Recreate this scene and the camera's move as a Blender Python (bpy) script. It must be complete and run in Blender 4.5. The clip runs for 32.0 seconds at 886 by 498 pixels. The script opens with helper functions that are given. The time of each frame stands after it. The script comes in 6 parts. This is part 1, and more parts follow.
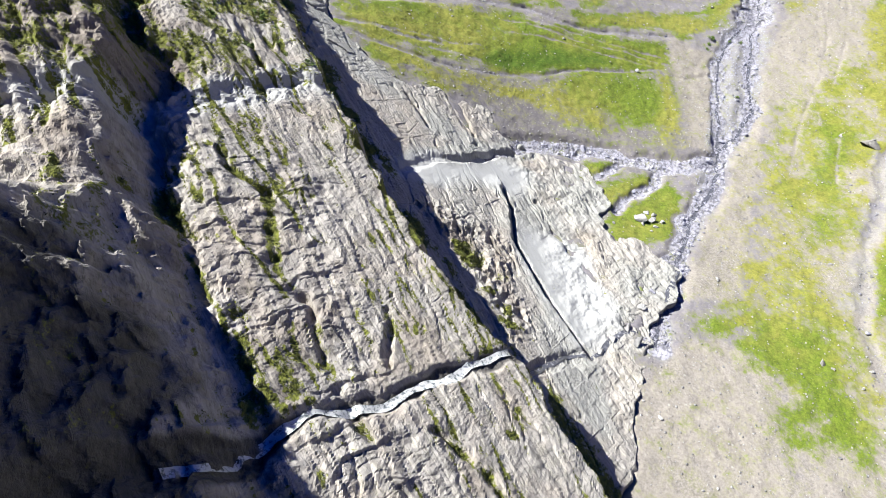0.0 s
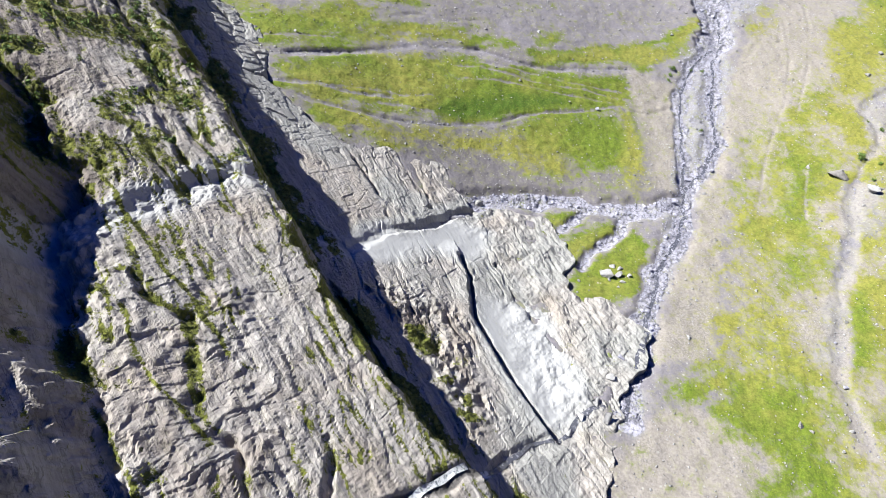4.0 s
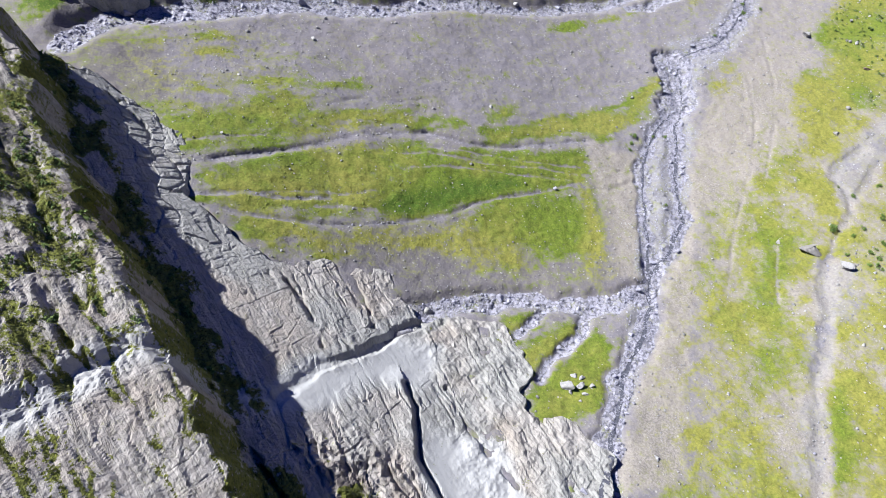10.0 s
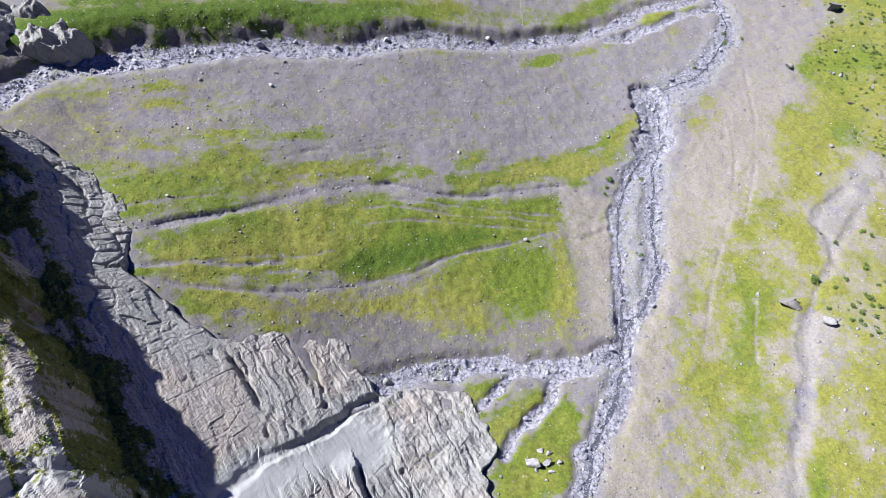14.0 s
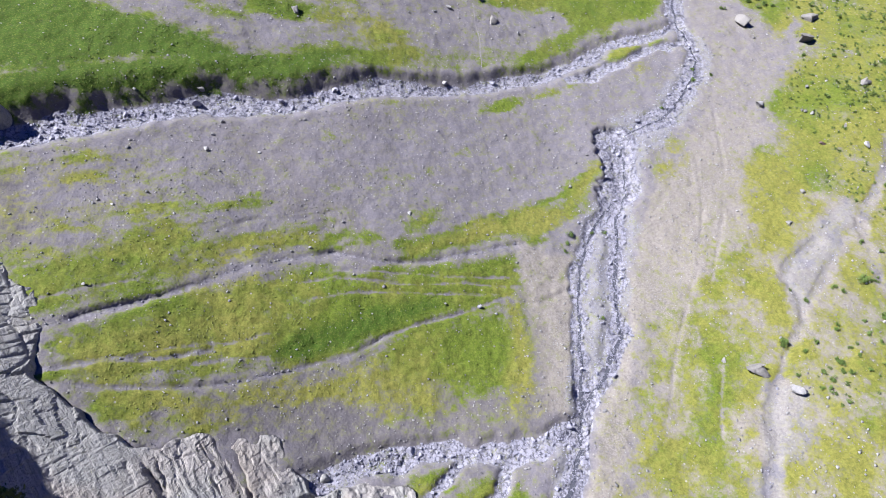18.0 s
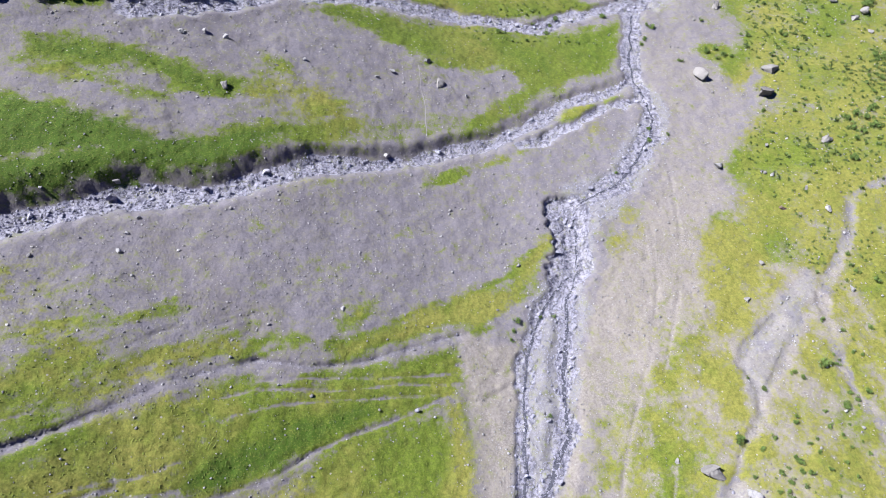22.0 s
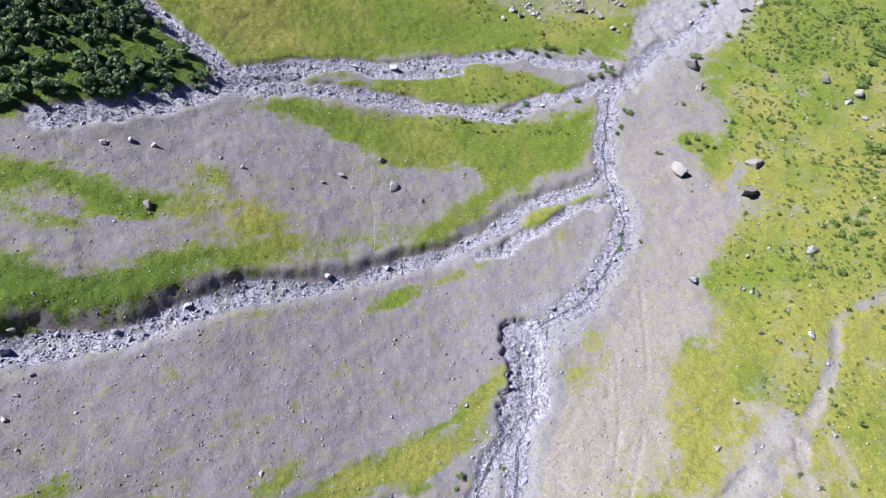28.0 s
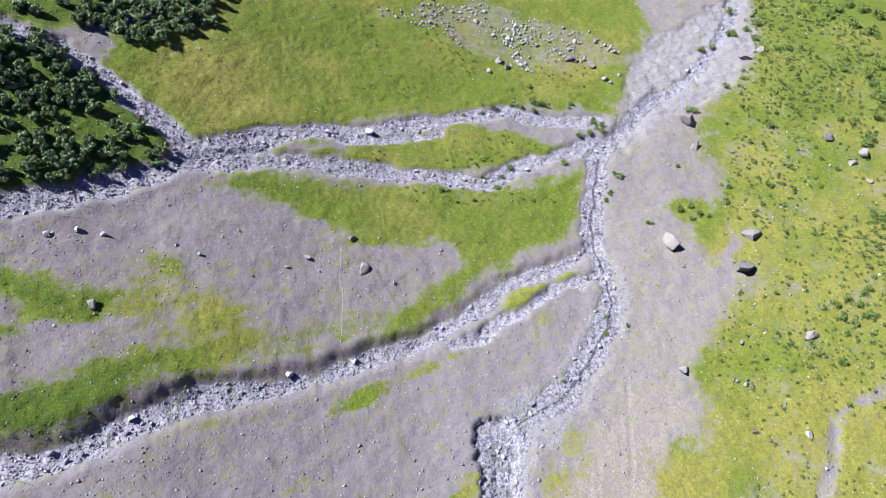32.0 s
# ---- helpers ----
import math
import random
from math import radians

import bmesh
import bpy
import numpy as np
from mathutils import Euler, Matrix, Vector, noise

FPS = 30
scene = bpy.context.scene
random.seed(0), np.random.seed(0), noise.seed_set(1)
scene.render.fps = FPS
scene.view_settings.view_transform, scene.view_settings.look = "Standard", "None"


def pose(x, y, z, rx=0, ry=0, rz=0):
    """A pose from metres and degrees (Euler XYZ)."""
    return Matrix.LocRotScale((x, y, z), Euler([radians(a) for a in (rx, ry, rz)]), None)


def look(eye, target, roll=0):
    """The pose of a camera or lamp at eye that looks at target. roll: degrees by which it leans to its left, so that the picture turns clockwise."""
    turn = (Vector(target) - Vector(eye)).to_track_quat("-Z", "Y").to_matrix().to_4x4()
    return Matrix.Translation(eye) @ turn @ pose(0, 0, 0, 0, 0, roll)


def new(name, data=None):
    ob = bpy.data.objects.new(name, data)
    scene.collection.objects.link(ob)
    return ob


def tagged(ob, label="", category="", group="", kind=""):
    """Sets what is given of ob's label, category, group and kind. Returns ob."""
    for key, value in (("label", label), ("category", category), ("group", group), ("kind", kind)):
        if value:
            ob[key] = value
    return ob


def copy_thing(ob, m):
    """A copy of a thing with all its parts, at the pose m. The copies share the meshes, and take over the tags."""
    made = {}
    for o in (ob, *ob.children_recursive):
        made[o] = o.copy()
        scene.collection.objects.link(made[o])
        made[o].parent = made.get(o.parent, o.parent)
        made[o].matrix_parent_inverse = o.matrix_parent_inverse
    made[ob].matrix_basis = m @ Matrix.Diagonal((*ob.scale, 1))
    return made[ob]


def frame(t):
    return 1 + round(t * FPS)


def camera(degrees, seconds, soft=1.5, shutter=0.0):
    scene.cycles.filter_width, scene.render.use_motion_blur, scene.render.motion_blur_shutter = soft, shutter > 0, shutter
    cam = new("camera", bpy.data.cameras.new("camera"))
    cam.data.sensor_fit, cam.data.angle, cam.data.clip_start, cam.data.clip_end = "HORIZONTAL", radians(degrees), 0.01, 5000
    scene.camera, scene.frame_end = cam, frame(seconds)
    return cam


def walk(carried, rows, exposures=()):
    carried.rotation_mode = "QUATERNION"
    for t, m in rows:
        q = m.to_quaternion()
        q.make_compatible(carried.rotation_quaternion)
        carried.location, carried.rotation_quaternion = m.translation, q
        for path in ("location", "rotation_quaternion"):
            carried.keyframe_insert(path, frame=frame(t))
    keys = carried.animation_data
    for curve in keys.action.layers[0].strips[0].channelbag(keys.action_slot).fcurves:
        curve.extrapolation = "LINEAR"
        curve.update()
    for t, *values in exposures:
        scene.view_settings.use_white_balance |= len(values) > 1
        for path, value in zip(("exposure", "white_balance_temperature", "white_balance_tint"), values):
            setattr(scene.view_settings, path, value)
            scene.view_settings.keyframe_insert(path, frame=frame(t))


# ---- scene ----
cam = camera(64.4, 32.0, 0.6)
METRES, EYE, TILT, LEAN, TURN = 130.0, 123.0, -61.0, 0.0, 0.0
ROWS = [
    (0.0, 0.0, 0.0, 0.0, 0.0, 0.0, -0.0),
    (0.5, 0.0034, 0.0046, 0.0086, -0.05, -0.01, 0.06),
    (1.0, 0.0072, 0.0097, 0.018, -0.08, -0.01, 0.12),
    (1.5, 0.011, 0.0151, 0.028, -0.11, -0.02, 0.18),
    (2.0, 0.0149, 0.0205, 0.0381, -0.16, -0.01, 0.33),
    (2.5, 0.0191, 0.0259, 0.0486, -0.27, -0.01, 0.56),
    (3.0, 0.0231, 0.0317, 0.0595, -0.65, -0.01, 1.29),
    (3.5, 0.0269, 0.0375, 0.0702, -1.17, 0.0, 2.23),
    (5.5, 0.0439, 0.0603, 0.1141, -2.24, 0.08, 4.18),
    (6.0, 0.0483, 0.0661, 0.1245, -2.5, 0.16, 4.66),
    (6.5, 0.0527, 0.0717, 0.1348, -2.76, 0.23, 5.11),
    (7.0, 0.0573, 0.0772, 0.1448, -2.93, 0.29, 5.42),
    (7.5, 0.0619, 0.0826, 0.1544, -2.99, 0.37, 5.51),
    (8.0, 0.0665, 0.088, 0.1643, -3.0, 0.44, 5.46),
    (8.5, 0.0714, 0.0933, 0.1739, -2.97, 0.51, 5.4),
    (9.0, 0.0763, 0.0985, 0.1832, -2.93, 0.59, 5.36),
    (9.5, 0.0813, 0.1032, 0.1919, -2.91, 0.64, 5.3),
    (10.0, 0.0868, 0.1081, 0.2014, -2.88, 0.65, 5.24),
    (10.5, 0.0924, 0.1131, 0.211, -2.9, 0.65, 5.2),
    (11.0, 0.0979, 0.1182, 0.2205, -2.94, 0.64, 5.15),
    (11.5, 0.1039, 0.1232, 0.2302, -2.99, 0.61, 5.18),
    (12.0, 0.11, 0.1283, 0.2398, -3.03, 0.58, 5.19),
    (12.5, 0.116, 0.1335, 0.2493, -3.11, 0.54, 5.26),
    (13.0, 0.1223, 0.1387, 0.2588, -3.2, 0.5, 5.36),
    (13.5, 0.129, 0.1439, 0.2682, -3.3, 0.46, 5.47),
    (15.5, 0.1568, 0.1654, 0.3067, -3.64, 0.29, 5.88),
    (16.0, 0.1655, 0.171, 0.3172, -3.69, 0.27, 5.99),
    (16.5, 0.1749, 0.177, 0.3283, -3.75, 0.25, 6.1),
    (17.0, 0.1848, 0.1834, 0.3403, -3.83, 0.21, 6.21),
    (17.5, 0.1945, 0.19, 0.3527, -3.95, 0.19, 6.35),
    (18.0, 0.2048, 0.1967, 0.3657, -4.07, 0.17, 6.49),
    (18.5, 0.2149, 0.2034, 0.379, -4.23, 0.14, 6.66),
    (19.0, 0.2254, 0.21, 0.3924, -4.38, 0.14, 6.83),
    (19.5, 0.2357, 0.2165, 0.406, -4.56, 0.15, 7.0),
    (20.0, 0.2466, 0.2228, 0.4197, -4.69, 0.19, 7.17),
    (20.5, 0.2577, 0.229, 0.4334, -4.79, 0.25, 7.33),
    (21.0, 0.2686, 0.235, 0.4471, -4.91, 0.33, 7.46),
    (21.5, 0.2799, 0.2407, 0.4608, -5.0, 0.43, 7.56),
    (22.0, 0.2918, 0.2464, 0.4742, -5.03, 0.54, 7.64),
    (22.5, 0.3027, 0.2523, 0.4879, -5.1, 0.61, 7.66),
    (23.0, 0.3141, 0.2583, 0.5015, -5.1, 0.7, 7.64),
    (23.5, 0.3253, 0.2645, 0.515, -5.1, 0.76, 7.58),
    (24.0, 0.3362, 0.2708, 0.5288, -5.07, 0.79, 7.49),
    (24.5, 0.3466, 0.2773, 0.5429, -5.03, 0.81, 7.38),
    (25.0, 0.3562, 0.284, 0.5577, -5.0, 0.8, 7.27),
    (25.5, 0.3649, 0.291, 0.5725, -4.97, 0.83, 7.16),
    (27.5, 0.399, 0.3198, 0.6333, -4.76, 0.8, 6.81),
    (28.0, 0.4072, 0.3275, 0.6488, -4.69, 0.77, 6.76),
    (28.5, 0.4159, 0.3353, 0.6646, -4.62, 0.73, 6.71),
    (29.0, 0.4243, 0.3434, 0.6806, -4.56, 0.69, 6.67),
    (29.5, 0.4329, 0.3515, 0.697, -4.51, 0.64, 6.63),
    (30.0, 0.4416, 0.3594, 0.7132, -4.45, 0.62, 6.6),
    (30.5, 0.4501, 0.3674, 0.7299, -4.41, 0.58, 6.56),
    (31.0, 0.4586, 0.3753, 0.7464, -4.37, 0.56, 6.53),
    (31.5, 0.4673, 0.3832, 0.7632, -4.33, 0.54, 6.5),
    (32.0, 0.4759, 0.3912, 0.7798, -4.28, 0.53, 6.47),
]
walk(cam, [(t, pose(0, 0, EYE, TILT, LEAN, TURN) @ pose(METRES * x, METRES * y, METRES * z, 90 + pitch, roll, yaw)) for t, x, y, z, yaw, pitch, roll in ROWS],
     [(0.0, 1.74, 6700, 5), (3.0, 1.67, 6600, 6), (7.0, 1.53, 6350, 8), (13.0, 1.42, 6250, 11), (20.0, 1.40, 6150, 14), (25.0, 1.40, 6150, 14), (32.0, 1.44, 6250, 13)])
# world, sun and exposure
SUN_WAY = Vector((0.82, -0.42, -1.08))          # the way the sunlight travels
sun_data = bpy.data.lights.new("sun", "SUN")
sun_data.energy, sun_data.angle, sun_data.color = 5.2, radians(0.53), (1.0, 0.985, 0.955)
sun = new("sun", sun_data)
sun.matrix_world = look((-87, 50, 400), Vector((-87, 50, 400)) + SUN_WAY)
world = bpy.data.worlds.new("sky")
scene.world = world
world.use_nodes = True
sky = world.node_tree.nodes.new("ShaderNodeTexSky")
sky.sky_type, sky.sun_disc = "NISHITA", False
sky.sun_elevation = math.atan2(1.08, math.hypot(0.82, 0.42))
sky.sun_rotation = math.atan2(-0.82, 0.42)
sky.altitude, sky.air_density, sky.dust_density = 2200, 0.45, 0.0
sky.ozone_density = 5.0
deep_blue = world.node_tree.nodes.new("ShaderNodeMix")               # clear high-mountain air
deep_blue.data_type, deep_blue.blend_type = "RGBA", "MULTIPLY"
deep_blue.inputs[0].default_value, deep_blue.inputs[7].default_value = 1.0, (0.03, 0.52, 2.1, 1.0)
world.node_tree.links.new(sky.outputs[0], deep_blue.inputs[6])
world.node_tree.links.new(deep_blue.outputs[2], world.node_tree.nodes["Background"].inputs[0])
world.node_tree.nodes["Background"].inputs[1].default_value = 0.031
# ---- materials ----
class Nodes:
    """Small helper that wires node materials."""

    def __init__(self, name):
        self.mat = bpy.data.materials.new(name)
        self.mat.use_nodes = True
        self.tree = self.mat.node_tree
        self.bsdf = self.tree.nodes["Principled BSDF"]
        self.bsdf.inputs["Specular IOR Level"].default_value = 0.25

    def put(self, socket, value):
        if isinstance(value, bpy.types.NodeSocket):
            self.tree.links.new(value, socket)
        else:
            socket.default_value = value if not isinstance(value, tuple) or len(value) != 3 or socket.type != "RGBA" else (*value, 1)

    def place(self):
        return self.tree.nodes.new("ShaderNodeNewGeometry").outputs["Position"]

    def island(self):
        return self.tree.nodes.new("ShaderNodeNewGeometry").outputs["Random Per Island"]

    def each(self):
        return self.tree.nodes.new("ShaderNodeObjectInfo").outputs["Random"]

    def layer(self, name):
        n = self.tree.nodes.new("ShaderNodeAttribute")
        n.attribute_name = name
        s = self.tree.nodes.new("ShaderNodeSeparateColor")
        self.tree.links.new(n.outputs["Color"], s.inputs[0])
        return s.outputs[0], s.outputs[1], s.outputs[2]

    def noise(self, size, detail=4, rough=0.6, squeeze=None, turn=0.0):
        n = self.tree.nodes.new("ShaderNodeTexNoise")
        n.inputs["Scale"].default_value, n.inputs["Detail"].default_value, n.inputs["Roughness"].default_value = 1.0, detail, rough
        m = self.tree.nodes.new("ShaderNodeMapping")
        m.vector_type = "TEXTURE"
        m.inputs["Scale"].default_value = squeeze or (size, size, size)
        m.inputs["Rotation"].default_value = (0, 0, turn)
        self.tree.links.new(self.place(), m.inputs[0])
        self.tree.links.new(m.outputs[0], n.inputs["Vector"])
        return n.outputs["Fac"]

    def cells(self, size, feature="F1"):
        n = self.tree.nodes.new("ShaderNodeTexVoronoi")
        n.feature = feature
        n.inputs["Scale"].default_value = 1 / size
        self.tree.links.new(self.place(), n.inputs["Vector"])
        return n

    def math(self, kind, a, b=0.0, clamp=False):
        n = self.tree.nodes.new("ShaderNodeMath")
        n.operation, n.use_clamp = kind, clamp
        self.put(n.inputs[0], a)
        self.put(n.inputs[1], b)
        return n.outputs[0]

    def ramp(self, value, low, high):
        n = self.tree.nodes.new("ShaderNodeMapRange")
        n.interpolation_type = "SMOOTHSTEP"
        self.put(n.inputs[0], value)
        n.inputs[1].default_value, n.inputs[2].default_value = low, high
        return n.outputs[0]

    def mix(self, factor, a, b):
        n = self.tree.nodes.new("ShaderNodeMix")
        n.data_type = "RGBA"
        self.put(n.inputs[0], factor)
        self.put(n.inputs[6], a)
        self.put(n.inputs[7], b)
        return n.outputs[2]

    def done(self, colour, rough=0.9, bump=None, depth=0.05, strength=1.0):
        self.put(self.bsdf.inputs["Base Color"], colour)
        self.put(self.bsdf.inputs["Roughness"], rough)
        if bump is not None:
            n = self.tree.nodes.new("ShaderNodeBump")
            n.inputs["Distance"].default_value, n.inputs["Strength"].default_value = depth, strength
            self.put(n.inputs["Height"], bump)
            self.tree.links.new(n.outputs[0], self.bsdf.inputs["Normal"])
        return self.mat


def ground_material():
    """Gravel, soil and turf; the layers say where each lies."""
    n = Nodes("gravel_and_turf")
    grass, yellow, lush = n.layer("turf")
    tan, bed, dark = n.layer("soil")
    wash, _, _ = n.layer("wash")
    fine, mid, big = n.noise(0.5, 5, 0.75), n.noise(2.6, 5, 0.65), n.noise(14.0, 4)
    grain, clod = n.noise(0.3, 4, 0.8), n.noise(1.15, 4, 0.7)
    pebble = n.cells(0.45)
    stone = n.cells(0.55)
    comb = n.noise(1, 4, 0.6, (16.0, 1.6, 3.0), 0.35)
    gravel = n.mix(n.ramp(fine, 0.25, 0.75), (0.111, 0.104, 0.119), (0.159, 0.148, 0.168))
    gravel = n.mix(n.ramp(mid, 0.35, 0.7), gravel, n.mix(n.ramp(fine, 0.3, 0.75), (0.125, 0.116, 0.128), (0.175, 0.164, 0.183)))
    gravel = n.mix(n.math("MULTIPLY", n.ramp(comb, 0.45, 0.7), 0.45), gravel, (0.107, 0.0988, 0.105))
    gravel = n.mix(n.math("MULTIPLY", n.ramp(big, 0.5, 0.7), 0.35), gravel, (0.117, 0.104, 0.107))
    gravel = n.mix(n.math("MULTIPLY", n.ramp(grain, 0.54, 0.68), 0.28), gravel, (0.221, 0.211, 0.244))
    gravel = n.mix(n.math("MULTIPLY", n.ramp(grain, 0.45, 0.34), 0.3), gravel, (0.0601, 0.0562, 0.0642))
    soil = n.mix(n.ramp(fine, 0.3, 0.7), (0.138, 0.123, 0.112), (0.244, 0.223, 0.206))
    soil = n.mix(n.ramp(big, 0.35, 0.7), soil, n.mix(n.ramp(grain, 0.4, 0.62), (0.127, 0.115, 0.104), (0.227, 0.208, 0.193)))
    base = n.mix(n.ramp(n.math("ADD", tan, n.math("MULTIPLY", mid, 0.5)), 0.35, 0.8), gravel, soil)
    # dark gravel and soil; bank shade painted in land() comes in here too
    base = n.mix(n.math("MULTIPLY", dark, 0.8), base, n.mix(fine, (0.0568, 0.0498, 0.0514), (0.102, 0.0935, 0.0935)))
    base = n.mix(n.math("MULTIPLY", n.ramp(n.math("ADD", wash, n.math("SUBTRACT", mid, 0.5)), 0.2, 0.9), 0.7), base, n.mix(n.ramp(fine, 0.3, 0.7), (0.135, 0.135, 0.148), (0.227, 0.226, 0.249)))
    cobble = n.mix(n.ramp(n.math("ADD", fine, n.math("MULTIPLY", big, 0.4)), 0.45, 0.9), (0.175, 0.173, 0.212), (0.29, 0.287, 0.345))
    cobble = n.mix(n.ramp(stone.outputs["Distance"], 0.5, 0.75), cobble, (0.11, 0.109, 0.134))
    base = n.mix(n.ramp(n.math("ADD", bed, n.math("MULTIPLY", fine, 0.3)), 0.45, 0.75), base, cobble)
    green = n.mix(n.ramp(fine, 0.25, 0.75), (0.0451, 0.073, 0.00539), (0.104, 0.146, 0.0123))
    dry = n.mix(n.ramp(fine, 0.25, 0.75), (0.11, 0.108, 0.0197), (0.196, 0.192, 0.044))
    blade = n.mix(n.ramp(n.math("ADD", yellow, n.math("SUBTRACT", mid, 0.5)), 0.2, 0.8), green, dry)
    blade = n.mix(n.ramp(n.math("ADD", lush, n.math("SUBTRACT", mid, 0.5)), 0.35, 0.8), blade, n.mix(fine, (0.0222, 0.0541, 0.00364), (0.0557, 0.102, 0.00612)))
    blade = n.mix(n.math("MULTIPLY", n.ramp(grain, 0.5, 0.66), 0.55), blade, (0.18, 0.195, 0.0369))
    fleck = n.ramp(n.noise(0.8, 5, 0.8), 0.46, 0.62)
    blade = n.mix(n.math("MULTIPLY", fleck, 0.42), blade, n.mix(fine, (0.0244, 0.0358, 0.0065), (0.0649, 0.0758, 0.0162)))
    edge = n.math("ADD", grass, n.math("ADD", n.math("MULTIPLY", n.math("SUBTRACT", mid, 0.5), 1.4), n.math("ADD", n.math("MULTIPLY", n.math("SUBTRACT", clod, 0.5), 1.5), n.math("MULTIPLY", n.math("SUBTRACT", fine, 0.5), 1.0))))
    cover = n.ramp(edge, 0.1, 0.75)
    thin = n.ramp(edge, -0.15, 0.5)
    colour = n.mix(n.math("MULTIPLY", thin, 0.55), base, n.mix(fine, (0.13, 0.123, 0.0677), (0.2, 0.19, 0.114)))
    colour = n.mix(cover, colour, blade)
    pale = n.ramp(n.cells(1.7).outputs["Distance"], 0.12, 0.07)
    colour = n.mix(n.math("MULTIPLY", n.ramp(clod, 0.5, 0.3), 0.24), colour, n.mix(cover, (0.0758, 0.0714, 0.0704), (0.0335, 0.046, 0.0065)))
    colour = n.mix(n.math("MULTIPLY", n.ramp(clod, 0.55, 0.72), 0.16), colour, n.mix(cover, (0.227, 0.219, 0.222), (0.162, 0.184, 0.0325)))
    colour = n.mix(n.math("MULTIPLY", pale, 0.75), colour, (0.249, 0.243, 0.227))
    bump = n.math("ADD", n.math("ADD", n.math("MULTIPLY", fine, 0.5), n.math("MULTIPLY", clod, 1.6)), n.math("ADD", n.math("MULTIPLY", grain, 0.55), n.math("MULTIPLY", pebble.outputs["Distance"], -0.3)))
    return n.done(colour, 0.92, bump, 0.09, 0.9)


def rock_material():
    """Bedded limestone with rust, lichen and turf in its fissures."""
    n = Nodes("bedded_limestone")
    moss, pale, rust = n.layer("crust")
    strike = math.atan2(-0.868, 0.497)
    grain = n.noise(1, 6, 0.7, (3.6, 0.34, 0.7), strike)
    blot, fine = n.noise(7.0, 5, 0.65), n.noise(0.4, 4, 0.7)
    wet_dark, worn_lit, _ = n.layer("damp_shade")
    grey = n.mix(n.ramp(grain, 0.3, 0.7), (0.209, 0.195, 0.185), (0.317, 0.298, 0.283))
    grey = n.mix(n.ramp(blot, 0.42, 0.68), grey, n.mix(fine, (0.209, 0.182, 0.16), (0.304, 0.27, 0.242)))
    white = n.mix(n.ramp(grain, 0.25, 0.7), (0.188, 0.187, 0.181), (0.27, 0.267, 0.26))
    colour = n.mix(n.ramp(n.math("ADD", pale, n.math("MULTIPLY", n.math("SUBTRACT", blot, 0.5), 0.8)), 0.25, 0.75), grey, white)
    colour = n.mix(n.math("MULTIPLY", n.ramp(n.math("ADD", rust, n.math("SUBTRACT", n.noise(2.2, 5), 0.5)), 0.3, 0.75), 0.75), colour, n.mix(fine, (0.0918, 0.0758, 0.0677), (0.162, 0.138, 0.125)))
    seam = n.math("ABSOLUTE", n.math("SUBTRACT", n.noise(1, 3, 0.6, (7.0, 0.8, 1.3), strike), 0.5))
    hair = n.math("ABSOLUTE", n.math("SUBTRACT", n.noise(1, 4, 0.65, (3.4, 0.55, 0.8), strike + 0.12), 0.5))
    gate = n.ramp(n.noise(3.4, 3), 0.38, 0.62)
    crack = n.math("MAXIMUM", n.ramp(seam, 0.022, 0.005), n.math("MULTIPLY", n.ramp(hair, 0.02, 0.003), n.math("MULTIPLY", gate, 0.7)))
    crack = n.math("MULTIPLY", crack, n.math("SUBTRACT", 1.0, n.math("MULTIPLY", worn_lit, 0.9)))
    lichen = n.ramp(n.noise(2.8, 6, 0.75), 0.53, 0.66)
    colour = n.mix(n.math("MULTIPLY", lichen, n.math("SUBTRACT", 0.38, n.math("MULTIPLY", pale, 0.3))), colour, n.mix(fine, (0.0918, 0.0894, 0.0812), (0.168, 0.162, 0.148)))
    colour = n.mix(n.math("MULTIPLY", crack, 0.34), colour, n.mix(n.ramp(n.math("ADD", n.noise(5.0, 3), n.math("MULTIPLY", pale, 0.25)), 0.45, 0.6), (0.0568, 0.0622, 0.0216), (0.0541, 0.0514, 0.046)))
    # water-smoothed slabs, plus the upper slot's sunlit bench, as pale bluish colour
    colour = n.mix(n.math("MULTIPLY", worn_lit, 0.75), colour, n.mix(blot, (0.271, 0.276, 0.287), (0.346, 0.349, 0.354)))
    # damp rock by the slot and the gorge wall's shade, both as near-black colour
    soaked_shade = n.ramp(n.math("ADD", wet_dark, n.math("MULTIPLY", n.math("SUBTRACT", blot, 0.5), 0.9)), 0.3, 0.7)
    colour = n.mix(soaked_shade, colour, n.mix(n.ramp(grain, 0.3, 0.7), (0.026, 0.025, 0.026), (0.075, 0.071, 0.07)))
    turf = n.ramp(n.math("ADD", moss, n.math("ADD", n.math("MULTIPLY", n.math("SUBTRACT", fine, 0.5), 2.2), n.math("MULTIPLY", n.math("SUBTRACT", n.noise(1.3, 4), 0.5), 1.8))), 0.4, 0.75)
    colour = n.mix(turf, colour, n.mix(n.ramp(fine, 0.3, 0.7), (0.0379, 0.046, 0.0075), (0.125, 0.135, 0.0244)))
    lump = n.noise(1.4, 5, 0.65)
    bump = n.math("ADD", n.math("ADD", n.math("MULTIPLY", grain, 0.8), n.math("MULTIPLY", lump, 1.6)), n.math("ADD", n.math("MULTIPLY", fine, 0.5), n.math("MULTIPLY", crack, -0.2)))
    bump = n.math("MULTIPLY", bump, n.math("SUBTRACT", 1.0, n.math("MULTIPLY", worn_lit, 0.85)))
    return n.done(colour, n.math("SUBTRACT", 0.88, n.math("MULTIPLY", soaked_shade, 0.35)), bump, 0.22, 0.85)


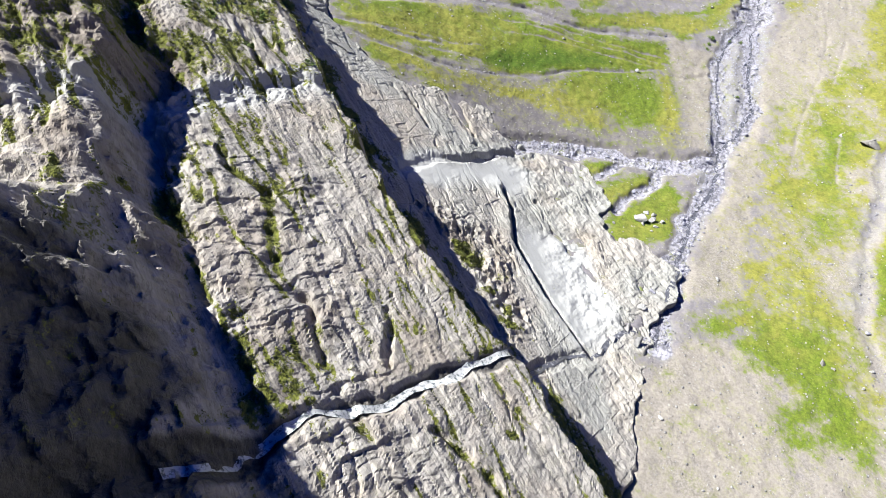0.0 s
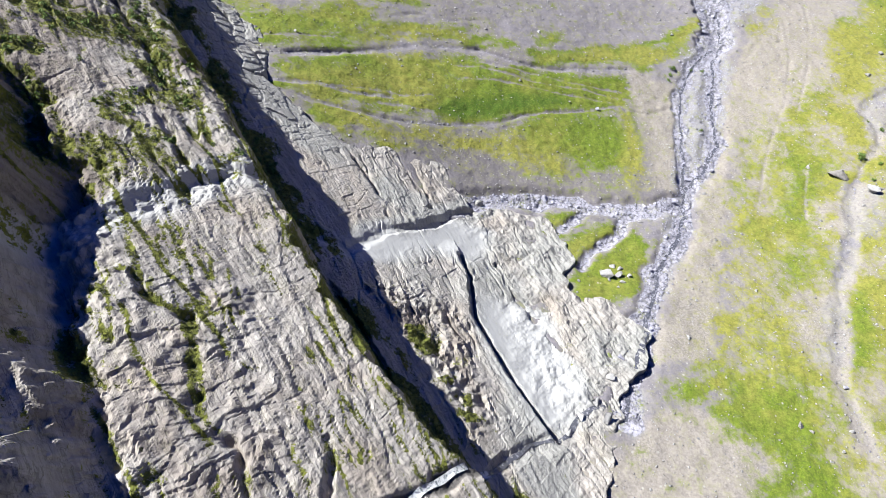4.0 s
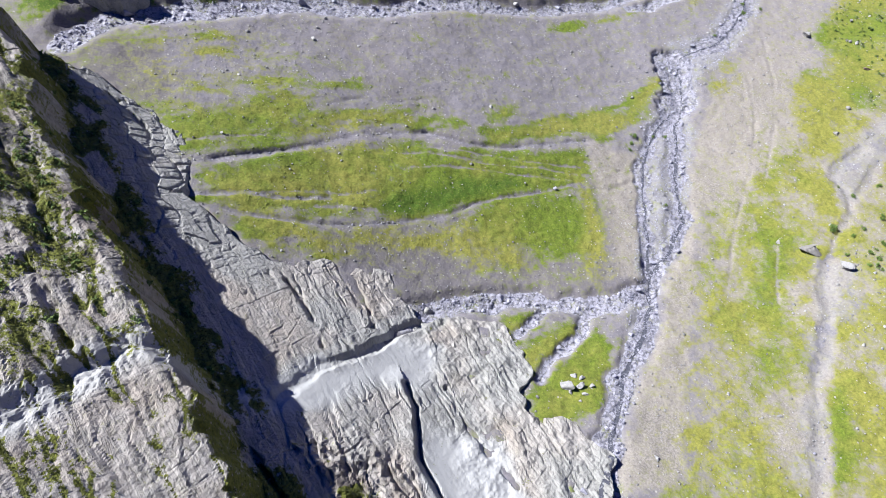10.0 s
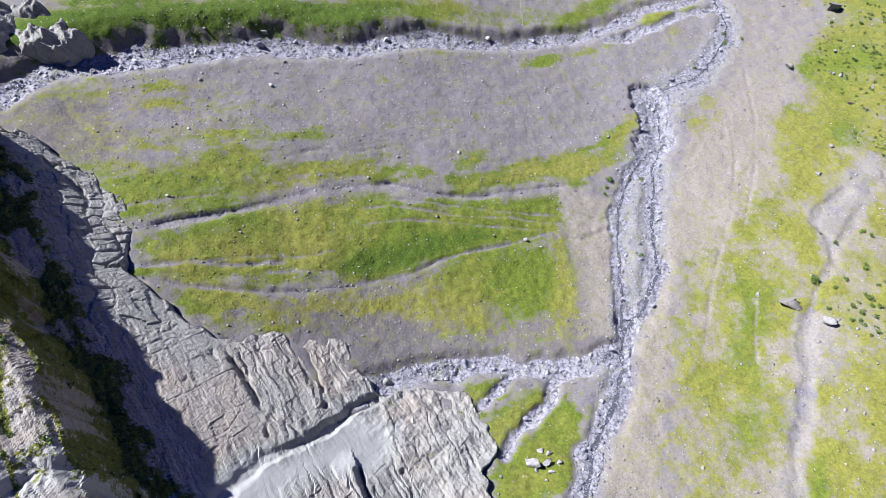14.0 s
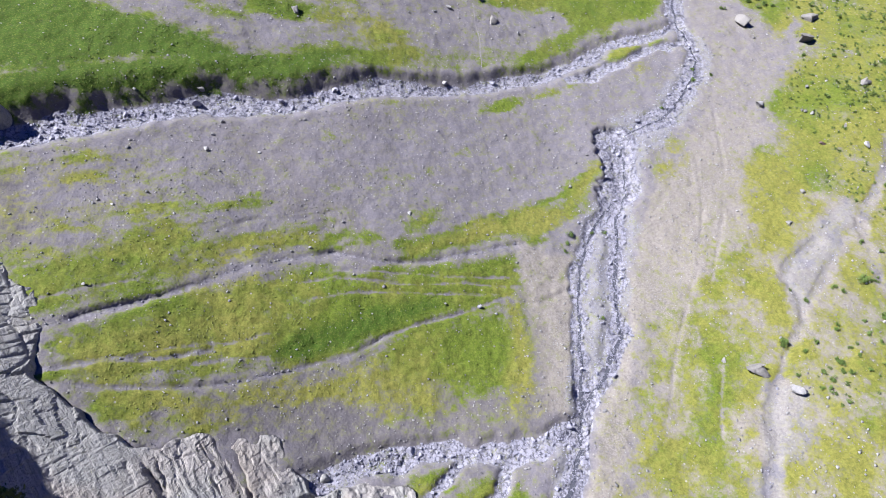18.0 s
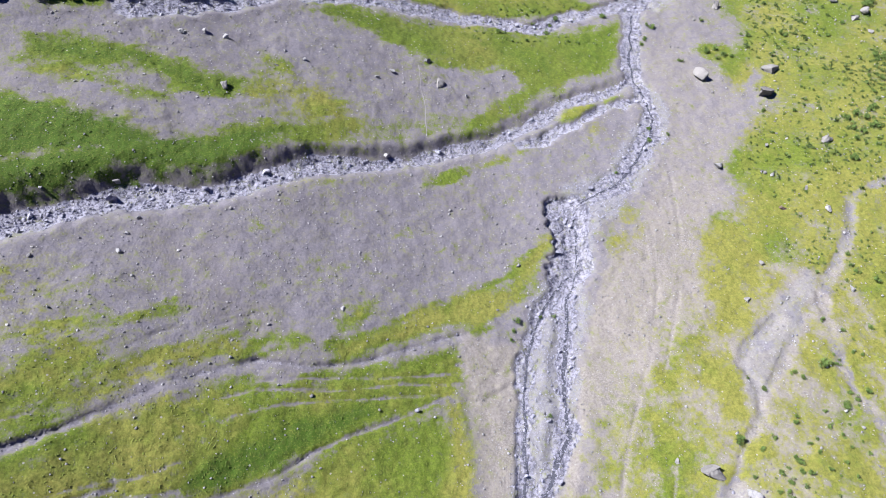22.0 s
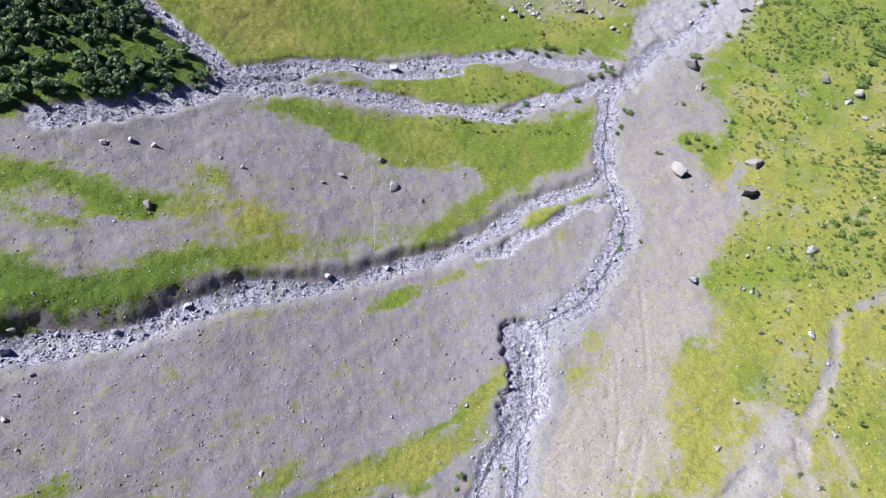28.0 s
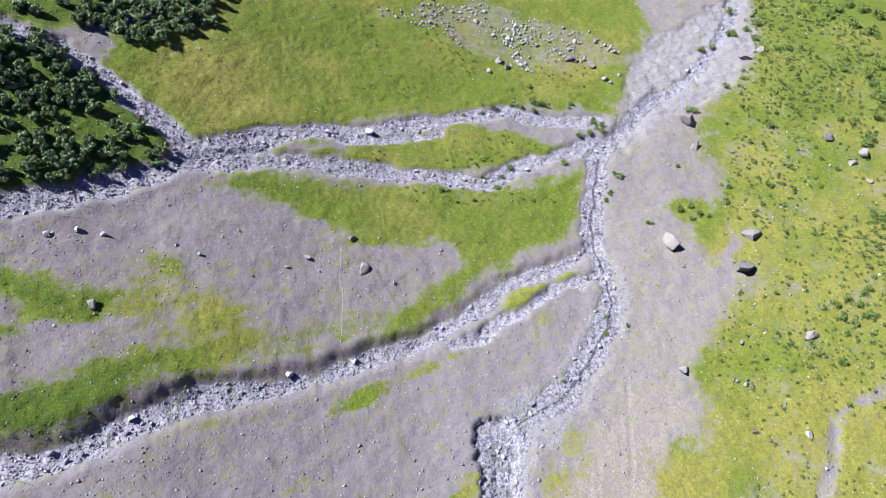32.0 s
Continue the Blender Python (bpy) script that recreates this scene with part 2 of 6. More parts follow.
def stone_material(name, low, high):
    n = Nodes(name)
    shade = n.math("ADD", n.math("MULTIPLY", n.island(), 0.6), n.math("MULTIPLY", n.each(), 0.4))
    fine = n.noise(0.35, 5, 0.7)
    colour = n.mix(n.ramp(n.math("ADD", shade, n.math("SUBTRACT", fine, 0.5)), 0.1, 0.95), low, high)
    colour = n.mix(n.math("MULTIPLY", n.ramp(n.noise(0.9, 4), 0.55, 0.72), 0.4), colour, (0.0812, 0.0812, 0.0704))
    return n.done(colour, 0.85, n.math("ADD", fine, n.noise(0.9, 5, 0.7)), 0.3, 0.9)


def grass_material():
    """Single tufts, coloured like the turf they stand in."""
    n = Nodes("grass_blades")
    _, yellow, lush = n.layer("turf")
    r = n.island()
    blade = n.mix(n.ramp(n.math("ADD", yellow, n.math("MULTIPLY", n.math("SUBTRACT", r, 0.5), 0.7)), 0.2, 0.8), (0.0812, 0.116, 0.0119), (0.168, 0.173, 0.0298))
    blade = n.mix(n.ramp(n.math("ADD", lush, n.math("SUBTRACT", r, 0.5)), 0.35, 0.8), blade, (0.0352, 0.0731, 0.0071))
    return n.done(n.mix(n.math("MULTIPLY", r, 0.5), blade, (0.0758, 0.0918, 0.0135)), 0.8)


def leaf_material(name, low, high):
    n = Nodes(name)
    shade = n.math("ADD", n.math("MULTIPLY", n.island(), 0.7), n.math("MULTIPLY", n.each(), 0.3))
    return n.done(n.mix(shade, low, high), 0.85)


def water_material(name, calm, foam, amount):
    n = Nodes(name)
    froth = n.ramp(n.noise(1, 6, 0.75, (0.5, 0.5, 0.5)), 0.62 - 0.3 * amount, 0.78 - 0.3 * amount)
    n.bsdf.inputs["Specular IOR Level"].default_value = 0.5
    return n.done(n.mix(froth, calm, foam), n.math("ADD", 0.12, n.math("MULTIPLY", froth, 0.6)), n.noise(0.3, 4), 0.1, 0.6)


def plain_material(name, low, high, size=0.3):
    n = Nodes(name)
    fine = n.noise(size, 4)
    return n.done(n.mix(fine, low, high), 0.9, fine, 0.03)


GROUND, ROCK = ground_material(), rock_material()
STONE = stone_material("lilac_grey_stone", (0.165, 0.163, 0.2), (0.31, 0.308, 0.375))
RIVER_STONE = stone_material("lilac_grey_river_stone", (0.13, 0.129, 0.162), (0.27, 0.267, 0.33))
GRIT = stone_material("grey_grit", (0.14, 0.137, 0.142), (0.31, 0.305, 0.31))
PALE_STONE = stone_material("pale_limestone", (0.135, 0.13, 0.127), (0.227, 0.219, 0.214))
GREY_STONE = stone_material("weathered_grey_limestone", (0.1, 0.094, 0.09), (0.225, 0.215, 0.207))
DARK_STONE = stone_material("slate_grey_stone", (0.0704, 0.0731, 0.0812), (0.146, 0.148, 0.157))
RED_STONE = stone_material("rust_brown_stone", (0.108, 0.0704, 0.0595), (0.162, 0.116, 0.102))
GRASS = grass_material()
TUSSOCK = leaf_material("sedge_tussock", (0.0298, 0.0379, 0.0098), (0.108, 0.111, 0.0298))
JUNIPER = leaf_material("juniper_sprig", (0.05, 0.08, 0.022), (0.125, 0.175, 0.048))
LEAF = leaf_material("willow_leaf", (0.055, 0.095, 0.022), (0.135, 0.2, 0.048))
ALDER = leaf_material("alder_leaf", (0.055, 0.1, 0.048), (0.18, 0.25, 0.11))
BARK = plain_material("bush_bark", (0.0379, 0.0298, 0.0216), (0.0812, 0.0649, 0.0487), 0.1)
CASCADE = water_material("white_water", (0.0869, 0.102, 0.114), (0.422, 0.433, 0.444), 0.8)
CLEAR = water_material("shallow_water", (0.06, 0.062, 0.075), (0.2, 0.2, 0.23), 0.35)
TRODDEN = plain_material("trodden_gravel", (0.146, 0.139, 0.138), (0.2, 0.193, 0.19))
# ---- the lie of the land ----
def lattice(ix, iy, seed):
    h = (ix.astype(np.int64) * 374761393 + iy.astype(np.int64) * 668265263 + seed * 1442695041) & 0xFFFFFFFF
    h = ((h ^ (h >> 13)) * 1274126177) & 0xFFFFFFFF
    return ((h ^ (h >> 16)) & 0xFFFF).astype(np.float32) / 32767.5 - 1.0


def value_noise(x, y, seed=0):
    x0, y0 = np.floor(x), np.floor(y)
    fx, fy = (x - x0).astype(np.float32), (y - y0).astype(np.float32)
    fx, fy = fx * fx * (3 - 2 * fx), fy * fy * (3 - 2 * fy)
    x0, y0 = x0.astype(np.int64), y0.astype(np.int64)
    a, b = lattice(x0, y0, seed), lattice(x0 + 1, y0, seed)
    c, d = lattice(x0, y0 + 1, seed), lattice(x0 + 1, y0 + 1, seed)
    return (a + (b - a) * fx) * (1 - fy) + (c + (d - c) * fx) * fy


def fbm(x, y, octaves=4, seed=0, gain=0.5):
    total, amp = 0.0, 1.0
    for k in range(octaves):
        total = total + amp * value_noise(x * 2.03 ** k + 17.3 * k, y * 2.03 ** k - 9.1 * k, seed + k)
        amp *= gain
    return total


def smooth(a, b, x):
    t = np.clip((x - a) / (b - a), 0, 1)
    return t * t * (3 - 2 * t)


def smooth_max(a, b, k):
    h = np.clip(0.5 + 0.5 * (a - b) / k, 0, 1)
    return b + (a - b) * h + k * h * (1 - h)


def points(text):
    return np.array([[float(v) for v in p.split(",")] for p in text.split()])


def along(x, y, line, reach=1e9):
    """Distance to a line of points, the side on which it lies (left +1) and how far along (0 to 1)."""
    best, side, where = np.full(x.shape, 1e9, np.float32), np.ones(x.shape, np.float32), np.zeros(x.shape, np.float32)
    lo, hi = line.min(0) - reach, line.max(0) + reach
    k = np.nonzero((x > lo[0]) & (x < hi[0]) & (y > lo[1]) & (y < hi[1]))
    px, py, b, s, w = x[k], y[k], best[k], side[k], where[k]
    steps = np.hypot(*np.diff(line, axis=0).T)
    run = np.concatenate([[0], np.cumsum(steps)])
    for i in range(len(line) - 1):
        (ax, ay), (dx, dy) = line[i], line[i + 1] - line[i]
        t = np.clip(((px - ax) * dx + (py - ay) * dy) / (dx * dx + dy * dy), 0, 1)
        d = np.hypot(px - ax - t * dx, py - ay - t * dy)
        near = d < b
        b = np.where(near, d, b)
        s = np.where(near, np.sign(dx * (py - ay) - dy * (px - ax)), s)
        w = np.where(near, (run[i] + t * steps[i]) / run[-1], w)
    best[k], side[k], where[k] = b, s, w
    return best, side, where


def inside(x, y, poly, soft=3.0, rough=2.0, seed=5):
    """1 inside an area, 0 outside, with a soft, ragged edge."""
    ring = np.vstack([poly, poly[:1]])
    out = np.zeros(x.shape, np.float32)
    lo, hi = poly.min(0) - soft - rough, poly.max(0) + soft + rough
    k = np.nonzero((x > lo[0]) & (x < hi[0]) & (y > lo[1]) & (y < hi[1]))
    px, py = x[k], y[k]
    d = along(px, py, ring)[0]
    odd = np.zeros(px.shape, bool)
    for (ax, ay), (bx, by) in zip(ring[:-1], ring[1:]):
        if ay != by:
            odd ^= ((ay > py) != (by > py)) & (px < (bx - ax) * (py - ay) / (by - ay) + ax)
    d = np.where(odd, d, -d) + rough * fbm(px / 6, py / 6, 3, seed)
    out[k] = smooth(-soft / 2, soft / 2, d)
    return out


# coarse heights every 40 m: columns from x = -60, rows from y = 0
HEIGHTS = np.array([[float(v) for v in row.split()] for row in (
    "65.1 52.5 41.1 33.7 27.6 21.7 16.1 10.6 4.7", "59.7 45.6 30.6 23.3 18.7 13.9 9.3 4.6 -0.8",
    "55.0 41.5 20.9 11.6 10.2 6.0 3.0 -0.9 -6.1", "49.7 36.6 20.2 5.8 2.4 -0.4 -2.1 -6.0 -11.1",
    "48.3 33.4 17.9 3.2 -3.8 -5.1 -6.5 -11.1 -16.4", "50.8 37.2 19.1 2.6 -6.9 -11.0 -14.0 -16.7 -22.1",
    "51.8 38.8 20.3 1.9 -10.9 -18.7 -19.6 -23.1 -28.7", "49.0 35.1 18.0 0.0 -15.1 -24.6 -29.0 -31.7 -36.3",
    "44.5 30.2 14.1 -2.4 -16.9 -27.4 -34.0 -38.6 -43.5")])


def hillside(x, y):
    """The smooth valley side: cubic between the coarse heights, mountains beyond."""
    cx, cy = np.clip(x, -60, 259.9), np.clip(y, 0, 319.9)
    gx, gy = (cx + 60) / 40, cy / 40
    ix, iy = np.floor(gx).astype(int), np.floor(gy).astype(int)
    fx, fy = gx - ix, gy - iy

    def weights(f):
        return (-0.5 * f + f * f - 0.5 * f ** 3, 1 - 2.5 * f * f + 1.5 * f ** 3, 0.5 * f + 2 * f * f - 1.5 * f ** 3, -0.5 * f * f + 0.5 * f ** 3)

    padded = np.pad(HEIGHTS, 1, mode="reflect", reflect_type="odd")
    wx, wy = weights(fx), weights(fy)
    z = sum(wy[j] * wx[i] * padded[iy + j, ix + i] for i in range(4) for j in range(4))
    return z + np.clip(-60 - x, 0, 900) * 0.75 + np.clip(x - 260, 0, 900) * 0.35 + np.clip(-y, 0, 400) * 0.2 - np.clip(y - 320, 0, 600) * 0.15


# watercourses: line, half width, depth, bank to the left of its run, bank to the right, stoniness
COURSES = {
    "river": ("30,36 32,42 35,47 36.5,51 40,57 43,63.5 49,71.5 52,78 54.5,84", 1.45, 0.5, 1.6, 2.0),
    "river_left": ("54.5,84 56.5,93.5 59,104.5 61.5,112.5 66.5,121.5 72.5,128.5", 1.05, 0.45, 0.6, 2.2),
    "river_right": ("54.5,84 59,88.5 65,97.5 67,107.5 70,116 72,124 77,131", 1.35, 0.45, 2.0, 2.5),
    "river_upper": ("77,131 78.5,139.5 80,146.5 84.5,148.5 92,152 98,158 103,164.5 107,171.5 107,181 107,190 111,201.5 115.5,212.5", 2.0, 0.35, 1.0, 2.4),
    "river_bend": ("72.5,128.5 76,138 76.5,146", 2.4, 1.1, 0.5, 2.0),
    "river_top": ("115.5,212.5 124.5,222.5 136,233.5 151.5,243 164,256.5 175,270.5 182,282.5", 1.3, 0.5, 1.2, 1.8),
    "gully_low": ("10,73 13.5,75 18.5,77.5 25.5,78.5 33.5,78.5 41,77.5 47,79 53.5,81.5", 1.5, 0.8, 2.0, 1.5),
    "rill_one": ("33,77 30.5,74.5 27.5,72", 0.5, 0.5, 0.8, 0.8),
    "rill_two": ("40.5,76 38,71.5 32,67 29.5,63.5", 0.6, 0.6, 0.8, 0.8),
    "gully_green": ("-20.5,88.5 -13,88 -3,88.5 4.5,90 13,93 18.5,94.5 24,98 30.5,100.5 38.5,103 46,106", 0.15, 0.38, 0.25, 0.5),
    "rill_green": ("-19,90 -12,92 -6.5,92.5 0,94.5", 0.2, 0.3, 0.3, 0.45),
    "gully_mid": ("-19,96.5 -14.5,99 -9,101.5 -3,104.5 4,109 10.5,111 17,113 24,111.5 33.5,112.5 40,114.5 51,117.5", 0.3, 0.5, 0.35, 1.0),
    "torrent": ("-40.5,117.5 -38.5,121 -35,126.5 -29,130 -21,134 -11.5,138.5 -5.5,141.5 0,143.5 6.5,144.5 12.5,146 18.5,150 28.5,154.5 37,156 46,158 55,161.5 65.5,164.5 76,170.5 85.5,177 96.5,180.5 106,185", 1.85, 0.9, 2.4, 2.2),
    "torrent_arm": ("71.5,164 77.5,165.5 87,170.5 97,176.5 105.5,178", 1.0, 0.7, 0.8, 0.8),
    "brook": ("-4.5,186.5 7,191.5 16,197 24.5,201.5 34.5,204 45,206.5 58,206 72.5,206 85.5,204 94.5,209.5 107,214 117,218", 1.7, 0.6, 1.4, 1.4),
    "brook_arm": ("24.5,203.5 33.5,209 44,213.5 58.5,217 72,220.5 83.5,225 95.5,228 107,225 119.5,226.5", 1.7, 0.5, 1.4, 1.2),
    "brook_link": ("53.5,213 66,215.5 77,218", 0.7, 0.3, 1.0, 1.0),
    "side_brook": ("24.5,205.5 20.5,210.5 15,215 9,220 3.5,224.5 -3.5,226 -14,228", 1.4, 0.9, 1.4, 1.4),
    "spring": ("64,30.5 65,36 65.5,42.5 69,50 74,59.5 79.5,67.5 83.5,73.5 86,81 92,89 99,96 100.5,101 100,105.5 103.5,109.5 111,113.5", 0.5, 0.4, 1.2, 1.2),
    "spring_upper": ("100,98 107.5,104.5 114.5,112 121,117 130.5,125.5 138.5,133 141.5,140.5 145.5,143 154.5,145.5 170,146", 0.45, 0.35, 1.0, 1.0),
    "scar_low": ("93.6,138.2 90.6,130.6 85.4,130.6 81.7,125.9 77.8,121.5", 0.12, 0.18, 0.4, 1.0),
    "scar_lobe": ("46.6,105.2 51.7,104.7 55.3,106.3 58.5,108.2", 0.12, 0.25, 0.3, 0.8),
    "scar_lobes": ("47.2,108.1 54.5,107.5 57.9,105.4", 0.12, 0.22, 0.3, 0.6),
    "scar_toe": ("48.4,111.6 56.1,109.8 59.3,108.9", 0.12, 0.22, 0.3, 0.6),
    "runnel_a": ("-9.7,92.6 -5.6,94.2 -1.2,95.3 2.8,95.8 7.1,97.6", 0.08, 0.2, 0.25, 0.5),
    "runnel_b": ("-2.3,92.1 1.6,93.1 6.9,93.6", 0.08, 0.18, 0.25, 0.5),
    "runnel_c": ("11.9,106.7 16.9,108.0 29.3,107.5 39.0,108.4 46.1,108.0", 0.08, 0.22, 0.25, 0.5),
    "runnel_d": ("16.9,109.3 24.0,109.7 35.2,109.4 47.0,109.9", 0.08, 0.2, 0.25, 0.5),
    "runnel_e": ("13.4,103.9 20.2,105.5 32.9,106.1 44.7,106.3", 0.08, 0.2, 0.25, 0.5),
    "runnel_f": ("-21.3,100.3 -18.0,101.7 -14.0,103.3 -9.7,104.9", 0.08, 0.2, 0.25, 0.5),
    "runnel_g": ("-0.5,114.5 4.3,117.6 12.5,119.2 18.5,121.8", 0.08, 0.22, 0.25, 0.5),
    "runnel_h": ("95.0,139.8 90.9,124.1 84.7,110.8 75.1,95.0 67.5,79.5", 0.08, 0.25, 0.25, 0.5),
    "runnel_i": ("80.9,88.7 77.7,82.0 75.8,76.5", 0.08, 0.25, 0.25, 0.5),
    "runnel_j": ("105.1,154.7 100.7,137.2 94.1,121.2 85.5,106.0", 0.08, 0.25, 0.25, 0.5),
    "spring_east": ("123,118.5 119.5,107.5 118,99 119,91.5 118.5,86.5", 0.4, 0.3, 1.0, 1.0),
}
COURSES = {k: (points(v[0]), *v[1:]) for k, v in COURSES.items()}

